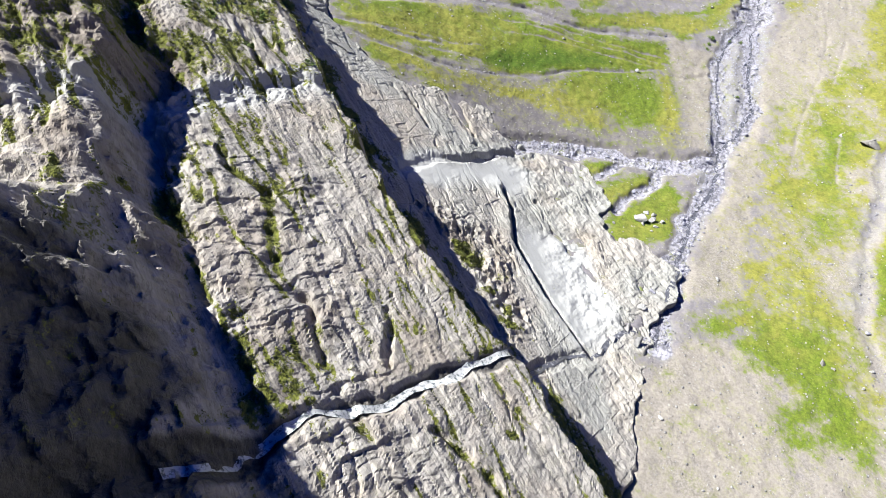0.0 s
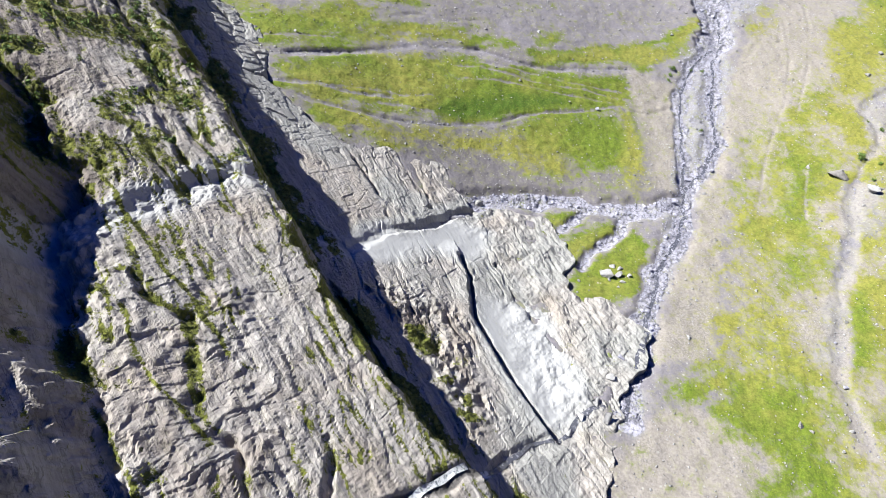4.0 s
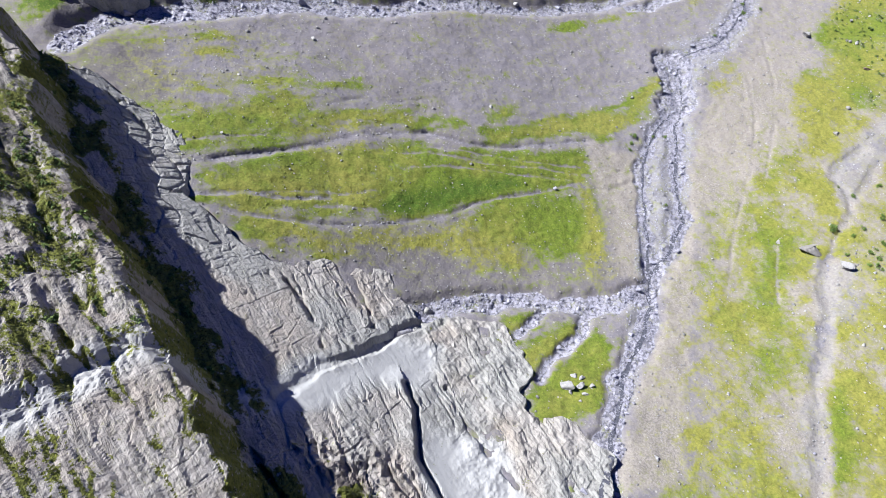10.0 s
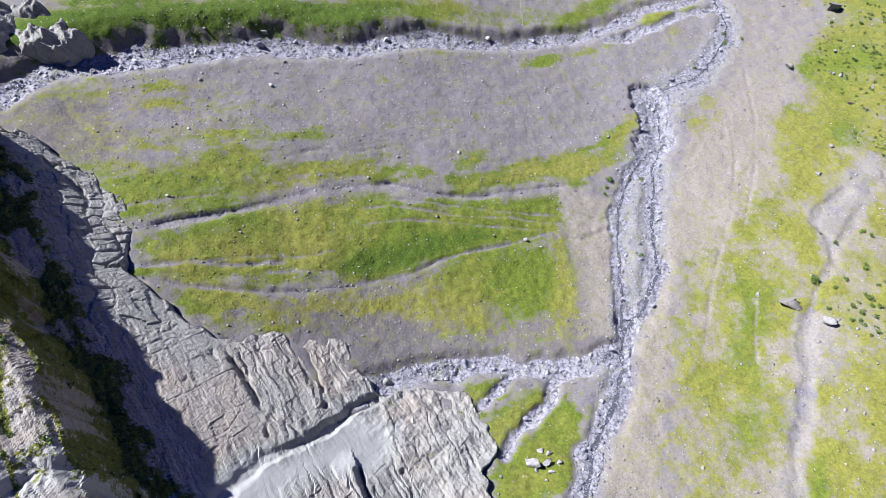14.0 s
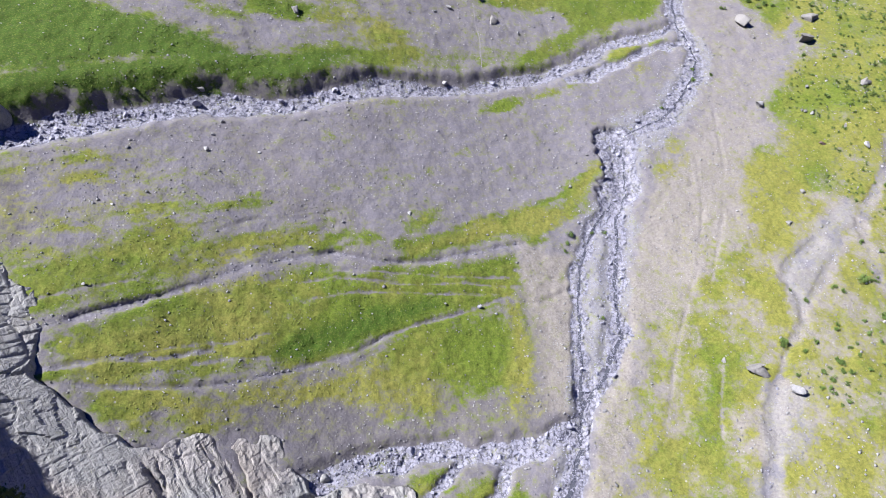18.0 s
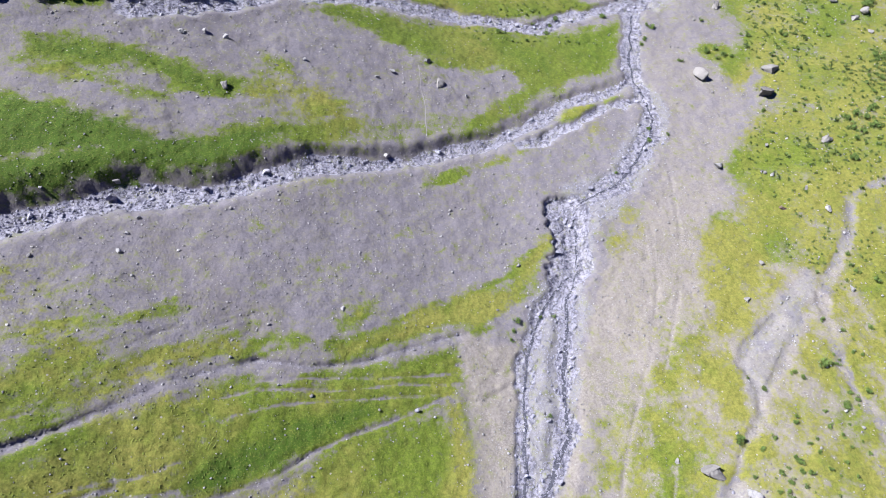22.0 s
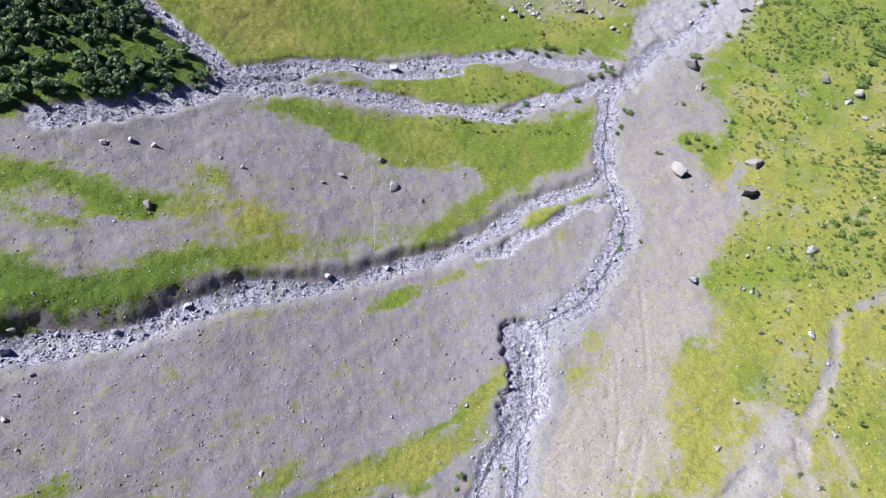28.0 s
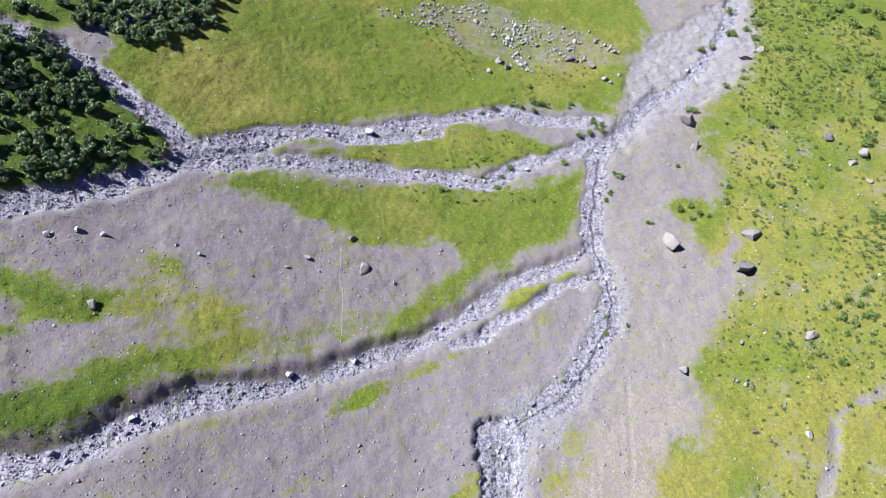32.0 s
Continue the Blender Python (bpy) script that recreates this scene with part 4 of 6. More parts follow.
def crag(x, y):
    """Heights and layers of the bedded rock: u runs across the beds, v along them."""
    u, v = 0.868 * x + 0.497 * y, 0.497 * x - 0.868 * y
    upper, lower = 64.13 - 0.689 * x - 0.287 * y, 57.6 - 0.685 * x - 0.331 * y
    bare = inside(x, y, OUTCROP, 1.0, 2.2, 23)
    lower = smooth_max(lower, hillside(x, y) + 0.2 + 0.55 * (1 - smooth(60, 76, y)) + 0.4 * fbm(x / 2.2, y / 2.2, 4, 97), 1.0) * bare + (lower - 3) * (1 - bare)
    ragged = 0.55 * fbm(x / 1.8, y / 1.8, 4, 99)
    edge = np.interp(v, [-105, -85, -69, -52, -43, -30, -24, -15], [19.0, 17.3, 17.2, 16.8, 16.8, 16.8, 18.2, 19.6]) + 0.8 * fbm(v / 5, v * 0 + 1, 3, 101) + ragged
    lower = lower + 2.2 * smooth(-70, -96, v) * (1 - smooth(edge + 3, 31, u)) * bare
    upper = upper - 1.6 * smooth(-68, -94, v) * smooth(edge - 10, edge - 2, u)
    step = smooth(0, 1, (u - edge) / 1.5)
    z = (upper + 0.5 * smooth(edge - 5, edge - 0.5, u)) * (1 - step) + lower * step
    # the far wall on the hill side, its gully and the mountain above
    brink = np.interp(v, [-78, -71, -65, -61, -58, -54, -49, -45, -41, -37, -29, -18], [-1.5, 0, -1.9, 0.4, -0.6, -3.7, -4.1, -5.3, -5.5, -5.3, -5.9, -6.4])
    brink = brink + 0.5 * fbm(v / 3, v * 0 + 5, 3, 111) + 0.7 * ragged + 0.3 * fbm(x / 0.7, y / 0.7, 2, 112)
    lift = np.interp(v, [-100, -84, -74, -65, -60, -55, -48, -42, -36, -28, -18], [0, 1.5, 3.4, 4.2, 4.2, 3.6, 3.0, 2.4, 2.0, 1.4, 1.0])
    z = z + lift * (1 - smooth(-2.2, -0.2, u - brink)) * (1 + 0.22 * fbm(x / 3, y / 3, 3, 116))
    z = z - 2.2 * np.interp(v, [-80, -70, -46, -36], [0, 1, 1, 0]) * (1 - smooth(0.5, 6.0, u - brink)) * smooth(-2.2, -0.2, u - brink)
    z = z - 1.3 * smooth(-88, -74, v) * smooth(-0.4, 0.3, u - brink) * (1 - smooth(0.8, 2.4, u - brink))
    foot = np.interp(v, [-60, -54, -48, -42, -36, -30, -17], [-3, -5.8, -6.5, -8.0, -8.0, -7.6, -7.6]) + 0.7 * fbm(v / 4, u / 6, 3, 113) + 1.1 * fbm(x / 3.2, y / 3.2, 4, 114, 0.6)
    steep = np.interp(v, [-62, -47, -41, -36, -30, -22], [-0.45, -0.4, 0.0, 1.2, 1.4, 1.1])
    z = z + np.clip(foot - u, 0, 16) * steep + np.clip(foot - 16 - u, 0, 300) * 0.7
    # beds like shingles, broken along the strike
    warp = 1.3 * fbm(x / 11, y / 11, 3, 121)
    c = u + 0.14 * v + 0.3 * fbm(x / 2.3, y / 2.3, 3, 122)
    a = (u + warp) / 4.4 + 0.5 * value_noise(v / 16, u / 30, 123)
    fa = a - np.floor(a)
    ja = value_noise(7.3 * np.floor(a), v / 7, 125)
    rough = (1 - step) * (0.6 + 0.3 * fbm(x / 20, y / 20, 2, 131)) + step * (0.45 + 0.35 * smooth(29, 33, u) + 0.3 * fbm(x / 12, y / 12, 2, 133))
    worn_lit = inside(x, y, points("11.5,55 21.5,53 24,44 24.5,39 18.5,34.5 14.5,41.5 11.5,49.5"), 4, 1, 17)
    worn_lit = np.maximum(worn_lit, inside(x, y, points("-7,58 -1,62.5 8,69.5 15,69 12,61 2,60 -4,55"), 4, 1, 18))
    shelf = step * smooth(-68, -82, v) * smooth(edge + 2.5, edge + 5, u)
    rugged = inside(x, y, points("-4,52 3,55 9,50 10.5,42 14,35 8,31 3,40"), 3, 1.5, 20)
    rough = rough * (1 - 0.85 * worn_lit) + 1.3 * rugged
    z = z + rugged * 0.55 * (1 - np.abs(fbm(x / 1.7, y / 1.7, 3, 132)) * 1.4)
    rough = rough * (1 - 0.65 * shelf)
    broken = smooth(-0.5, 0.4, fbm(x / 7, y / 7, 3, 134))
    z = z + rough * (0.5 + 0.5 * broken) * (1 - 0.6 * step) * ((0.5 + 0.5 * ja) * (fa ** 1.6 * (1 - smooth(0.84, 1.0, fa)) - 0.4) * 1.3)
    calm = 1 - 0.65 * step
    # thin beds: each ends in a small drop on its downhill side
    ledge = np.zeros(x.shape, np.float32)
    bent = c + 0.9 * fbm(v / 13, u / 9, 3, 126)
    for period, drop, seed in ((2.1, 0.34, 210), (1.15, 0.24, 220), (0.66, 0.13, 230)):
        a = bent / period + 0.4 * fbm(v / 7, u / 5, 2, seed)
        fa2 = a - np.floor(a)
        gate = smooth(-0.35, 0.5, value_noise(5.1 * np.floor(a), v / 5.5, seed + 4) + 0.5 * value_noise(x / 3, y / 3, seed + 5))
        z = z + rough * gate * drop * (1 - 0.35 * step) * (fa2 * (1 - smooth(0.86, 1.0, fa2)) - 0.45)
        ledge = np.maximum(ledge, gate * (1 - smooth(0.0, 0.3, fa2)) * (period > 1))
    massive = inside(x, y, points("-26,46 -20,44 -13,40 -9,30 -6,22 0,16 4,8 -6,6 -13,14 -20,24 -24,36"), 5, 2, 29)
    across = v + 0.25 * u + 1.6 * fbm(x / 5, y / 5, 3, 240)
    for period, drop, seed in ((3.4, 0.42, 242), (1.5, 0.22, 246)):
        a = across / period + 0.3 * fbm(u / 4, v / 9, 2, seed)
        fa2 = a - np.floor(a)
        gate = smooth(-0.3, 0.4, value_noise(3.3 * np.floor(a), u / 3.5, seed + 2))
        z = z + massive * gate * drop * (fa2 * (1 - smooth(0.85, 1.0, fa2)) - 0.45)
    z = z + (0.35 * massive + 0.22 * (1 - step)) * (1 - np.abs(fbm(x / 4.2, y / 4.2, 4, 248, 0.55)) - 0.6)
    fissure = (1 - smooth(0.0, 0.24, np.abs(fbm(c / 1.5, v / 9, 2, 135)))) * smooth(-0.25, 0.35, fbm(x / 4, y / 4, 3, 136))
    fine = (1 - smooth(0.0, 0.5, np.abs(fbm(c / 0.9, v / 4.5, 2, 137)))) * smooth(-0.2, 0.5, fbm(x / 3, y / 3, 3, 138))
    z = z - rough * (0.38 * fissure + 0.16 * calm * fine)
    ridge = 1 - np.abs(fbm(u / 3.1, v / 6.5, 4, 141))
    z = z + rough * (0.22 * (ridge - 0.6) + 0.10 * calm * fbm(x / 0.9, y / 0.9, 3, 143, 0.6))
    blocks = lattice(np.floor((u + 0.14 * v) / 1.7).astype(np.int64), np.floor((v + 0.25 * u) / 2.9).astype(np.int64), 21)
    z = z + step * (1 - worn_lit) * 0.09 * blocks
    joint = np.abs(fbm(v / 6 + 0.35 * u / 6, u / 14, 2, 145))
    z = z - 0.25 * rough * (1 - smooth(0.0, 0.03, joint)) * broken
    z = z + (1 - 0.8 * worn_lit) * 0.045 * fbm(x / 0.33, y / 0.33, 2, 146, 0.7)
    for cleft in CLEFTS:
        dc, sc, wc = along(x, y, cleft, 5)
        dc = dc + 0.25 * fbm(x / 1.2, y / 1.2, 2, 147)
        z = z - 0.95 * (1 - smooth(0.1, 0.6, dc)) * smooth(-0.6, 0.2, fbm(x / 3, y / 3, 2, 148))
        fissure = np.maximum(fissure, 0.7 * (1 - smooth(0.2, 0.6, dc)))
    # the blocky shelf under the crest
    bu = (u + 0.14 * v + 0.9 * fbm(x / 4, y / 4, 2, 191)) / 1.9
    row = np.floor(bu)
    bv = (v + 0.7 * fbm(x / 3, y / 3, 2, 193)) / 1.6 + 0.9 * value_noise(row * 5.7, v / 30, 195)
    gap = np.minimum(np.minimum(bu - row, row + 1 - bu) * 1.9, np.minimum(bv - np.floor(bv), np.floor(bv) + 1 - bv) * 1.6)
    gap = (1 - smooth(0.05, 0.3, gap)) * smooth(-0.5, 0.3, fbm(x / 2.5, y / 2.5, 3, 197))
    z = z + shelf * (0.2 * lattice(row.astype(np.int64), np.floor(bv).astype(np.int64), 31) - 0.22 * gap)
    fissure = np.maximum(fissure, 0.6 * shelf * gap)
    wall = smooth(0.5, 3, foot - u) * smooth(-46, -36, v)
    ribs = 1 - np.abs(fbm(c / 2.6, v / 11, 4, 183, 0.55))
    z = z + wall * 0.45 * (1 - np.abs(fbm(c / 0.9, v / 3.5, 3, 187)))
    z = z + wall * (0.5 * fbm(x / 4, y / 4, 4, 181) + 2.6 * ribs * (0.55 + 0.6 * value_noise(x / 9, y / 9, 184)))
    away = smooth(3, -2, u - brink)
    z = z + away * (1 - wall) * (0.5 * (1 - np.abs(fbm(c / 1.9, v / 7, 4, 185, 0.55))) + 0.16 * fbm(x / 1.5, y / 1.5, 3, 186))
    # slots that the water has sawn
    d, side, w = along(x, y, SLOT_LOW, 16)
    d = d + 0.5 * fbm(x / 2.5, y / 2.5, 2, 151)
    wide = 0.7 + 1.8 * (1 - smooth(0.1, 0.45, w)) + 1.0 * smooth(0.75, 1, w)
    deep = (0.75 + 3.5 * (1 - smooth(0.1, 0.45, w))) * (1 - 0.6 * smooth(0.72, 0.9, w))
    z = z - deep * (1 - smooth(0.35 * wide, wide + 0.6, d))
    wet_dark = 1 - smooth(0.6 * wide, 1.5 * wide, d)
    d2, side2, w2 = along(x, y, SLOT_UP, 10)
    d2 = d2 + 0.35 * fbm(x / 2, y / 2, 2, 153)
    z = z + 0.55 * (1 - smooth(2, 22, d2)) * smooth(-1.2, 1.0, side2 * d2 + 1.3 * fbm(x / 1.6, y / 1.6, 3, 154)) * (1 - smooth(0.5, 0.6, w2)) * (1 - step)
    z = z - (0.55 + 0.7 * smooth(0.72, 0.8, w2)) * (1 - smooth(0.3, 1.3, d2))
    d3, side3, w3 = along(x, y, CRACK, 8)
    z = z - 1.3 * (1 - smooth(0.1, 0.6, d3 + 0.15 * fbm(x / 1.5, y / 1.5, 2, 155))) + 0.7 * (1 - smooth(0.5, 3.5, d3)) * (side3 < 0)
    # the gap of the torrent ends the wall
    z = z - 26 * smooth(-114, -126, v) * smooth(6, 14, u)
    # a grassy rock knob beside the mouth of the torrent
    knob = inside(x, y, points("-45,137 -38,141 -33,137 -30.5,133 -32.5,129 -38,127.5 -45,129"), 2.5, 1.5, 27)
    knoll = hillside(x, y) - 2 + knob * (4.6 + 1.3 * fbm(x / 3, y / 3, 4, 199) + 0.8 * (1 - np.abs(fbm(c / 2, v / 4, 3, 198))))
    z = np.where(knob > 0, np.maximum(z, knoll), z)
    moss = (1 - step) * np.maximum(1 - smooth(0.03, 0.13, fa), 1.25 * fissure) * smooth(-0.55, 0.15, fbm(x / 6, y / 10, 3, 161))
    moss = np.maximum(moss, (1 - step) * fine * smooth(-0.1, 0.6, fbm(x / 9, y / 9, 3, 163)) * 0.9)
    moss = np.maximum(moss, 1.1 * (1 - step) * (1 - massive) * ledge * smooth(-0.55, 0.15, fbm(c / 3.5, v / 9, 3, 162)))
    moss = np.maximum(moss, 0.75 * step * fissure * smooth(0.1, 0.5, fbm(x / 5, y / 5, 3, 164)))
    # moss on and below the crest, spread wider to deepen the shaded strip
    moss = np.maximum(moss, smooth(edge + 0.4, edge + 1.5, u) * (1 - smooth(edge + 3.6, edge + 6.0, u)) * smooth(-0.6, 0.2, fbm(v / 6, u / 2, 4, 165)))
    moss = np.maximum(moss, 0.9 * smooth(edge - 0.3, edge + 0.2, u) * (1 - smooth(edge + 1.6, edge + 2.2, u)) * smooth(-0.6, 0.1, fbm(v / 4, u / 1.5, 3, 172)))
    moss = np.maximum(moss, 0.8 * smooth(-52, -66, v) * (1 - smooth(14, 20, u)) * smooth(-0.25, 0.4, fbm(x / 4, y / 4, 4, 167)))
    moss = np.maximum(moss, (1 - step) * smooth(-62, -80, v) * smooth(edge - 6, edge - 1, u) * smooth(-0.3, 0.4, fbm(x / 2, y / 3, 3, 168)))
    moss = np.maximum(moss, 0.8 * (u < brink + 3) * smooth(0.15, 0.7, fbm(u / 2.5, v / 7, 4, 169)))
    moss = np.maximum(moss, 1.1 * rugged * smooth(0.0, 0.5, fbm(x / 2.2, y / 2.2, 4, 166)))
    moss = np.where(knob > 0, smooth(-0.3, 0.3, fbm(x / 2.5, y / 2.5, 3, 196)), moss)
    moss = moss * (1 - worn_lit) * (1 - 0.8 * step * smooth(24, 30, u)) * (1 - wet_dark)
    pale = np.clip(0.55 * shelf + 0.8 * smooth(22, 30, u) * (0.75 + 0.5 * fbm(x / 8, y / 8, 3, 175)) + 0.5 * worn_lit + 0.6 * (1 - smooth(1.0, 4.0, d2)) - 0.2 * (u < 0), 0, 1)
    rust = np.clip(0.2 * step * smooth(-62, -84, v) * (0.6 + fbm(x / 4, y / 4, 3, 182)) + 0.5 * rugged * (0.7 + fbm(x / 3, y / 3, 3, 180)) + 0.5 * smooth(-48, -64, v) * (1 - step) * (0.8 + fbm(x / 7, y / 7, 3, 179)) + 0.25 * (u < brink + 4) * (0.5 + fbm(x / 5, y / 5, 3, 178)) + 0.55 * wet_dark * (w < 0.75) + 0.5 * inside(x, y, points("-20,27 -15,33 -9,27 -8,20 -13,17 -18,21"), 5, 1.5, 19) + 0.25 * smooth(0.2, 0.9, fbm(x / 6, y / 12, 3, 177)), 0, 1)
    # dark slab patches, gorge-wall shade put into colour, and damp beside the slot
    damp_shade = 0.5 * smooth(-64, -80, v) * (1 - step) * smooth(-0.2, 0.6, fbm(x / 5, y / 5, 3, 170)) + 0.7 * inside(x, y, GORGE, 5, 2.5, 25) + 0.6 * wet_dark * (w < 0.7)
    # pale rock along the upper slot, its brighter up-facing light put into colour
    worn_lit = np.maximum(worn_lit, 0.75 * (1 - smooth(0.8, 2.8, d2)) * (w2 < 0.72))
    return z, moss * (1 - np.clip(damp_shade, 0, 1)), pale, rust, np.clip(damp_shade, 0, 1), worn_lit


def lines(parts):
    out = [np.array([parts[0][0]])]
    for a, b, step in parts:
        out.append(np.linspace(a, b, max(2, round((b - a) / step) + 1))[1:])
    return np.concatenate(out)


def outward(start, stop, first):
    """Grid lines that grow coarser away from the view."""
    out, step = [start], first
    while abs(out[-1] - start) < abs(stop - start):
        out.append(out[-1] + math.copysign(step, stop - start))
        step *= 1.3
    return np.array(out[1:])


def grid(xs, ys):
    gx, gy = np.meshgrid(xs, ys)
    return gx.ravel(), gy.ravel()


GX = np.concatenate([outward(-46, -2600, 0.7)[::-1], lines([(-46, 62, 0.34), (62, 205, 0.46)]), outward(205, 2600, 0.8)])
GY = np.concatenate([outward(3, -2600, 0.7)[::-1], lines([(3, 128, 0.36), (128, 292, 0.5)]), outward(292, 2600, 0.8)])
RX = np.concatenate([outward(-46, -2600, 0.5)[::-1], lines([(-46, -40, 0.25), (-40, 38, 0.165)])])
RY = np.concatenate([outward(6, -2600, 0.5)[::-1], lines([(6, 116, 0.165), (116, 142, 0.25)]), outward(142, 172, 0.4)])


def outcrop(x, y):
    """The rock's surface and layers, and how far it stands over the open ground."""
    z = land(x, y)[0]
    cz, moss, pale, rust, damp_shade, worn_lit = crag(x, y)
    far = np.clip(smooth(-60, -160, x) + smooth(0, -60, y), 0, 1)
    cz = cz * (1 - far) + (z - 1) * far
    return cz, cz - z, moss, pale, rust, damp_shade, worn_lit
# ---- the ground: one sheet, cut into turf and gravel on one side, bare rock on the other ----
def paint(me, name, *channels):
    data = np.ones((len(channels[0]), 4), np.float32)
    for i, c in enumerate(channels):
        data[:, i] = c
    me.attributes.new(name, "FLOAT_COLOR", "POINT").data.foreach_set("color", data.ravel())


def raw_mesh(name, verts, faces):
    """A mesh from arrays of corners and of triangles or quads."""
    me = bpy.data.meshes.new(name)
    me.vertices.add(len(verts))
    me.vertices.foreach_set("co", np.ascontiguousarray(verts, np.float32).ravel())
    size = faces.shape[1]
    me.loops.add(faces.size)
    me.loops.foreach_set("vertex_index", faces.astype(np.int32).ravel())
    me.polygons.add(len(faces))
    me.polygons.foreach_set("loop_start", np.arange(0, faces.size, size, dtype=np.int32))
    me.polygons.foreach_set("loop_total", np.full(len(faces), size, np.int32))
    me.update(calc_edges=True)
    return me


def mesh_grid(xs, ys):
    nx, ny = len(xs), len(ys)
    i = np.arange(nx * ny).reshape(ny, nx)
    return np.stack([i[:-1, :-1], i[:-1, 1:], i[1:, 1:], i[1:, :-1]], -1).reshape(-1, 4)


def sheet_object(name, x, y, z, faces, material, layers, rounded):
    used, inverse = np.unique(faces, return_inverse=True)
    me = raw_mesh(name, np.stack([x[used], y[used], z[used]], -1), inverse.reshape(-1, 4))
    for title, channels in layers.items():
        paint(me, title, *(c[used] for c in channels))
    me.polygons.foreach_set("use_smooth", np.full(len(faces), rounded))
    me.materials.append(material)
    return new(name, me)


def sampler(xs, ys):
    """Reads a field of a grid at free places."""
    nx, ny = len(xs), len(ys)

    def read(field, x, y):
        f = np.asarray(field).reshape(ny, nx)
        i, j = np.clip(np.searchsorted(xs, x) - 1, 0, nx - 2), np.clip(np.searchsorted(ys, y) - 1, 0, ny - 2)
        a, b = (x - xs[i]) / (xs[i + 1] - xs[i]), (y - ys[j]) / (ys[j + 1] - ys[j])
        return f[j, i] * (1 - a) * (1 - b) + f[j, i + 1] * a * (1 - b) + f[j + 1, i] * (1 - a) * b + f[j + 1, i + 1] * a * b

    return read


RXX, RYY = grid(RX, RY)
ROCK_Z, RISE, MOSS, PALE, RUST, DAMP_SHADE, WORN_LIT = outcrop(RXX, RYY)
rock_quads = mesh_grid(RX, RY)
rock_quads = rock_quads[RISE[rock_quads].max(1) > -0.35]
rock_face = tagged(sheet_object("rock_face", RXX, RYY, ROCK_Z, rock_quads, ROCK, {"crust": (MOSS, PALE, RUST), "damp_shade": (DAMP_SHADE, WORN_LIT)}, False),
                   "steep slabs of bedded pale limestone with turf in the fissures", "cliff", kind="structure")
on_rock = sampler(RX, RY)

X, Y = grid(GX, GY)
Z, TURF_, YELLOW, LUSH, TAN, BED, DARK, WASH = land(X, Y)
in_rock = (X < RX[-1]) & (Y < RY[-1])
ROCKY = np.where(in_rock, on_rock(RISE, X, Y), -9.0)
LAND_Z = Z - 0.8 * np.clip(ROCKY, 0, 1)
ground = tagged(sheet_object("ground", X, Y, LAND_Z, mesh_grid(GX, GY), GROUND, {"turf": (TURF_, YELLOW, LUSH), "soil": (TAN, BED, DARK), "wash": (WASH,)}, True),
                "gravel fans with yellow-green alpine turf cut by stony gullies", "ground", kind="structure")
on_grid = sampler(GX, GY)
# ---- loose things ----
def top(x, y):
    """The height of whatever lies uppermost, ground or rock."""
    low = on_grid(Z, x, y)
    return np.where((x < RX[-1]) & (y < RY[-1]), np.maximum(low, on_rock(ROCK_Z, x, y)), low)


def height(x, y):
    return float(top(np.array([x]), np.array([y]))[0])


def part(name, me, parent, label=""):
    ob = new(name, me)
    ob.parent = parent
    return tagged(ob, label) if label else ob


def ball(level):
    bm = bmesh.new()
    bmesh.ops.create_icosphere(bm, subdivisions=level, radius=1.0)
    v = np.array([p.co[:] for p in bm.verts])
    f = np.array([[p.index for p in face.verts] for face in bm.faces])
    bm.free()
    return v, f


SMALL_BALL, FINE_BALL = ball(1), ball(3)
rng = np.random.default_rng(11)


def broken_rock(level, cuts, seed):
    """A stone with flat broken faces: a ball cut back by random planes."""
    r = np.random.default_rng(seed)
    v, f = (SMALL_BALL if level == 1 else FINE_BALL)
    v = v * (1 + 0.55 * (1 / np.abs(v).max(1, keepdims=True) - 1))
    for _ in range(cuts):
        n = r.normal(size=3)
        n /= np.linalg.norm(n)
        over = v @ n - r.uniform(0.22, 0.62)
        v -= np.clip(over, 0, None)[:, None] * n
    return v / np.abs(v).max(0), f


ROCK_SHAPES = []
for k in range(9):
    v, f = broken_rock(3, 11, 40 + k)
    v = v + 0.03 * np.array([noise.noise_vector(Vector(p) * 2.3 + Vector((k, 0, 0)))[:] for p in v])
    ROCK_SHAPES.append((v, f))
BOULDER_MESHES = {}


def boulder(x, y, width, seed, material, label, group="", sink=0.3, name="boulder"):
    r = random.Random(seed)
    key = (seed % 9, material.name)
    if key not in BOULDER_MESHES:
        me = raw_mesh("boulder", *ROCK_SHAPES[seed % 9])
        me.materials.append(material)
        BOULDER_MESHES[key] = me
    ob = new(name, BOULDER_MESHES[key])
    a, b, c = width * 0.55, width * 0.5 * r.uniform(0.65, 0.95), width * 0.5 * r.uniform(0.6, 0.9)
    ob.matrix_world = pose(x, y, height(x, y) + c * (1 - 2 * sink), r.uniform(-12, 12), r.uniform(-12, 12), r.uniform(0, 360)) @ Matrix.Diagonal((a, b, c, 1))
    return tagged(ob, label, "boulder", group)


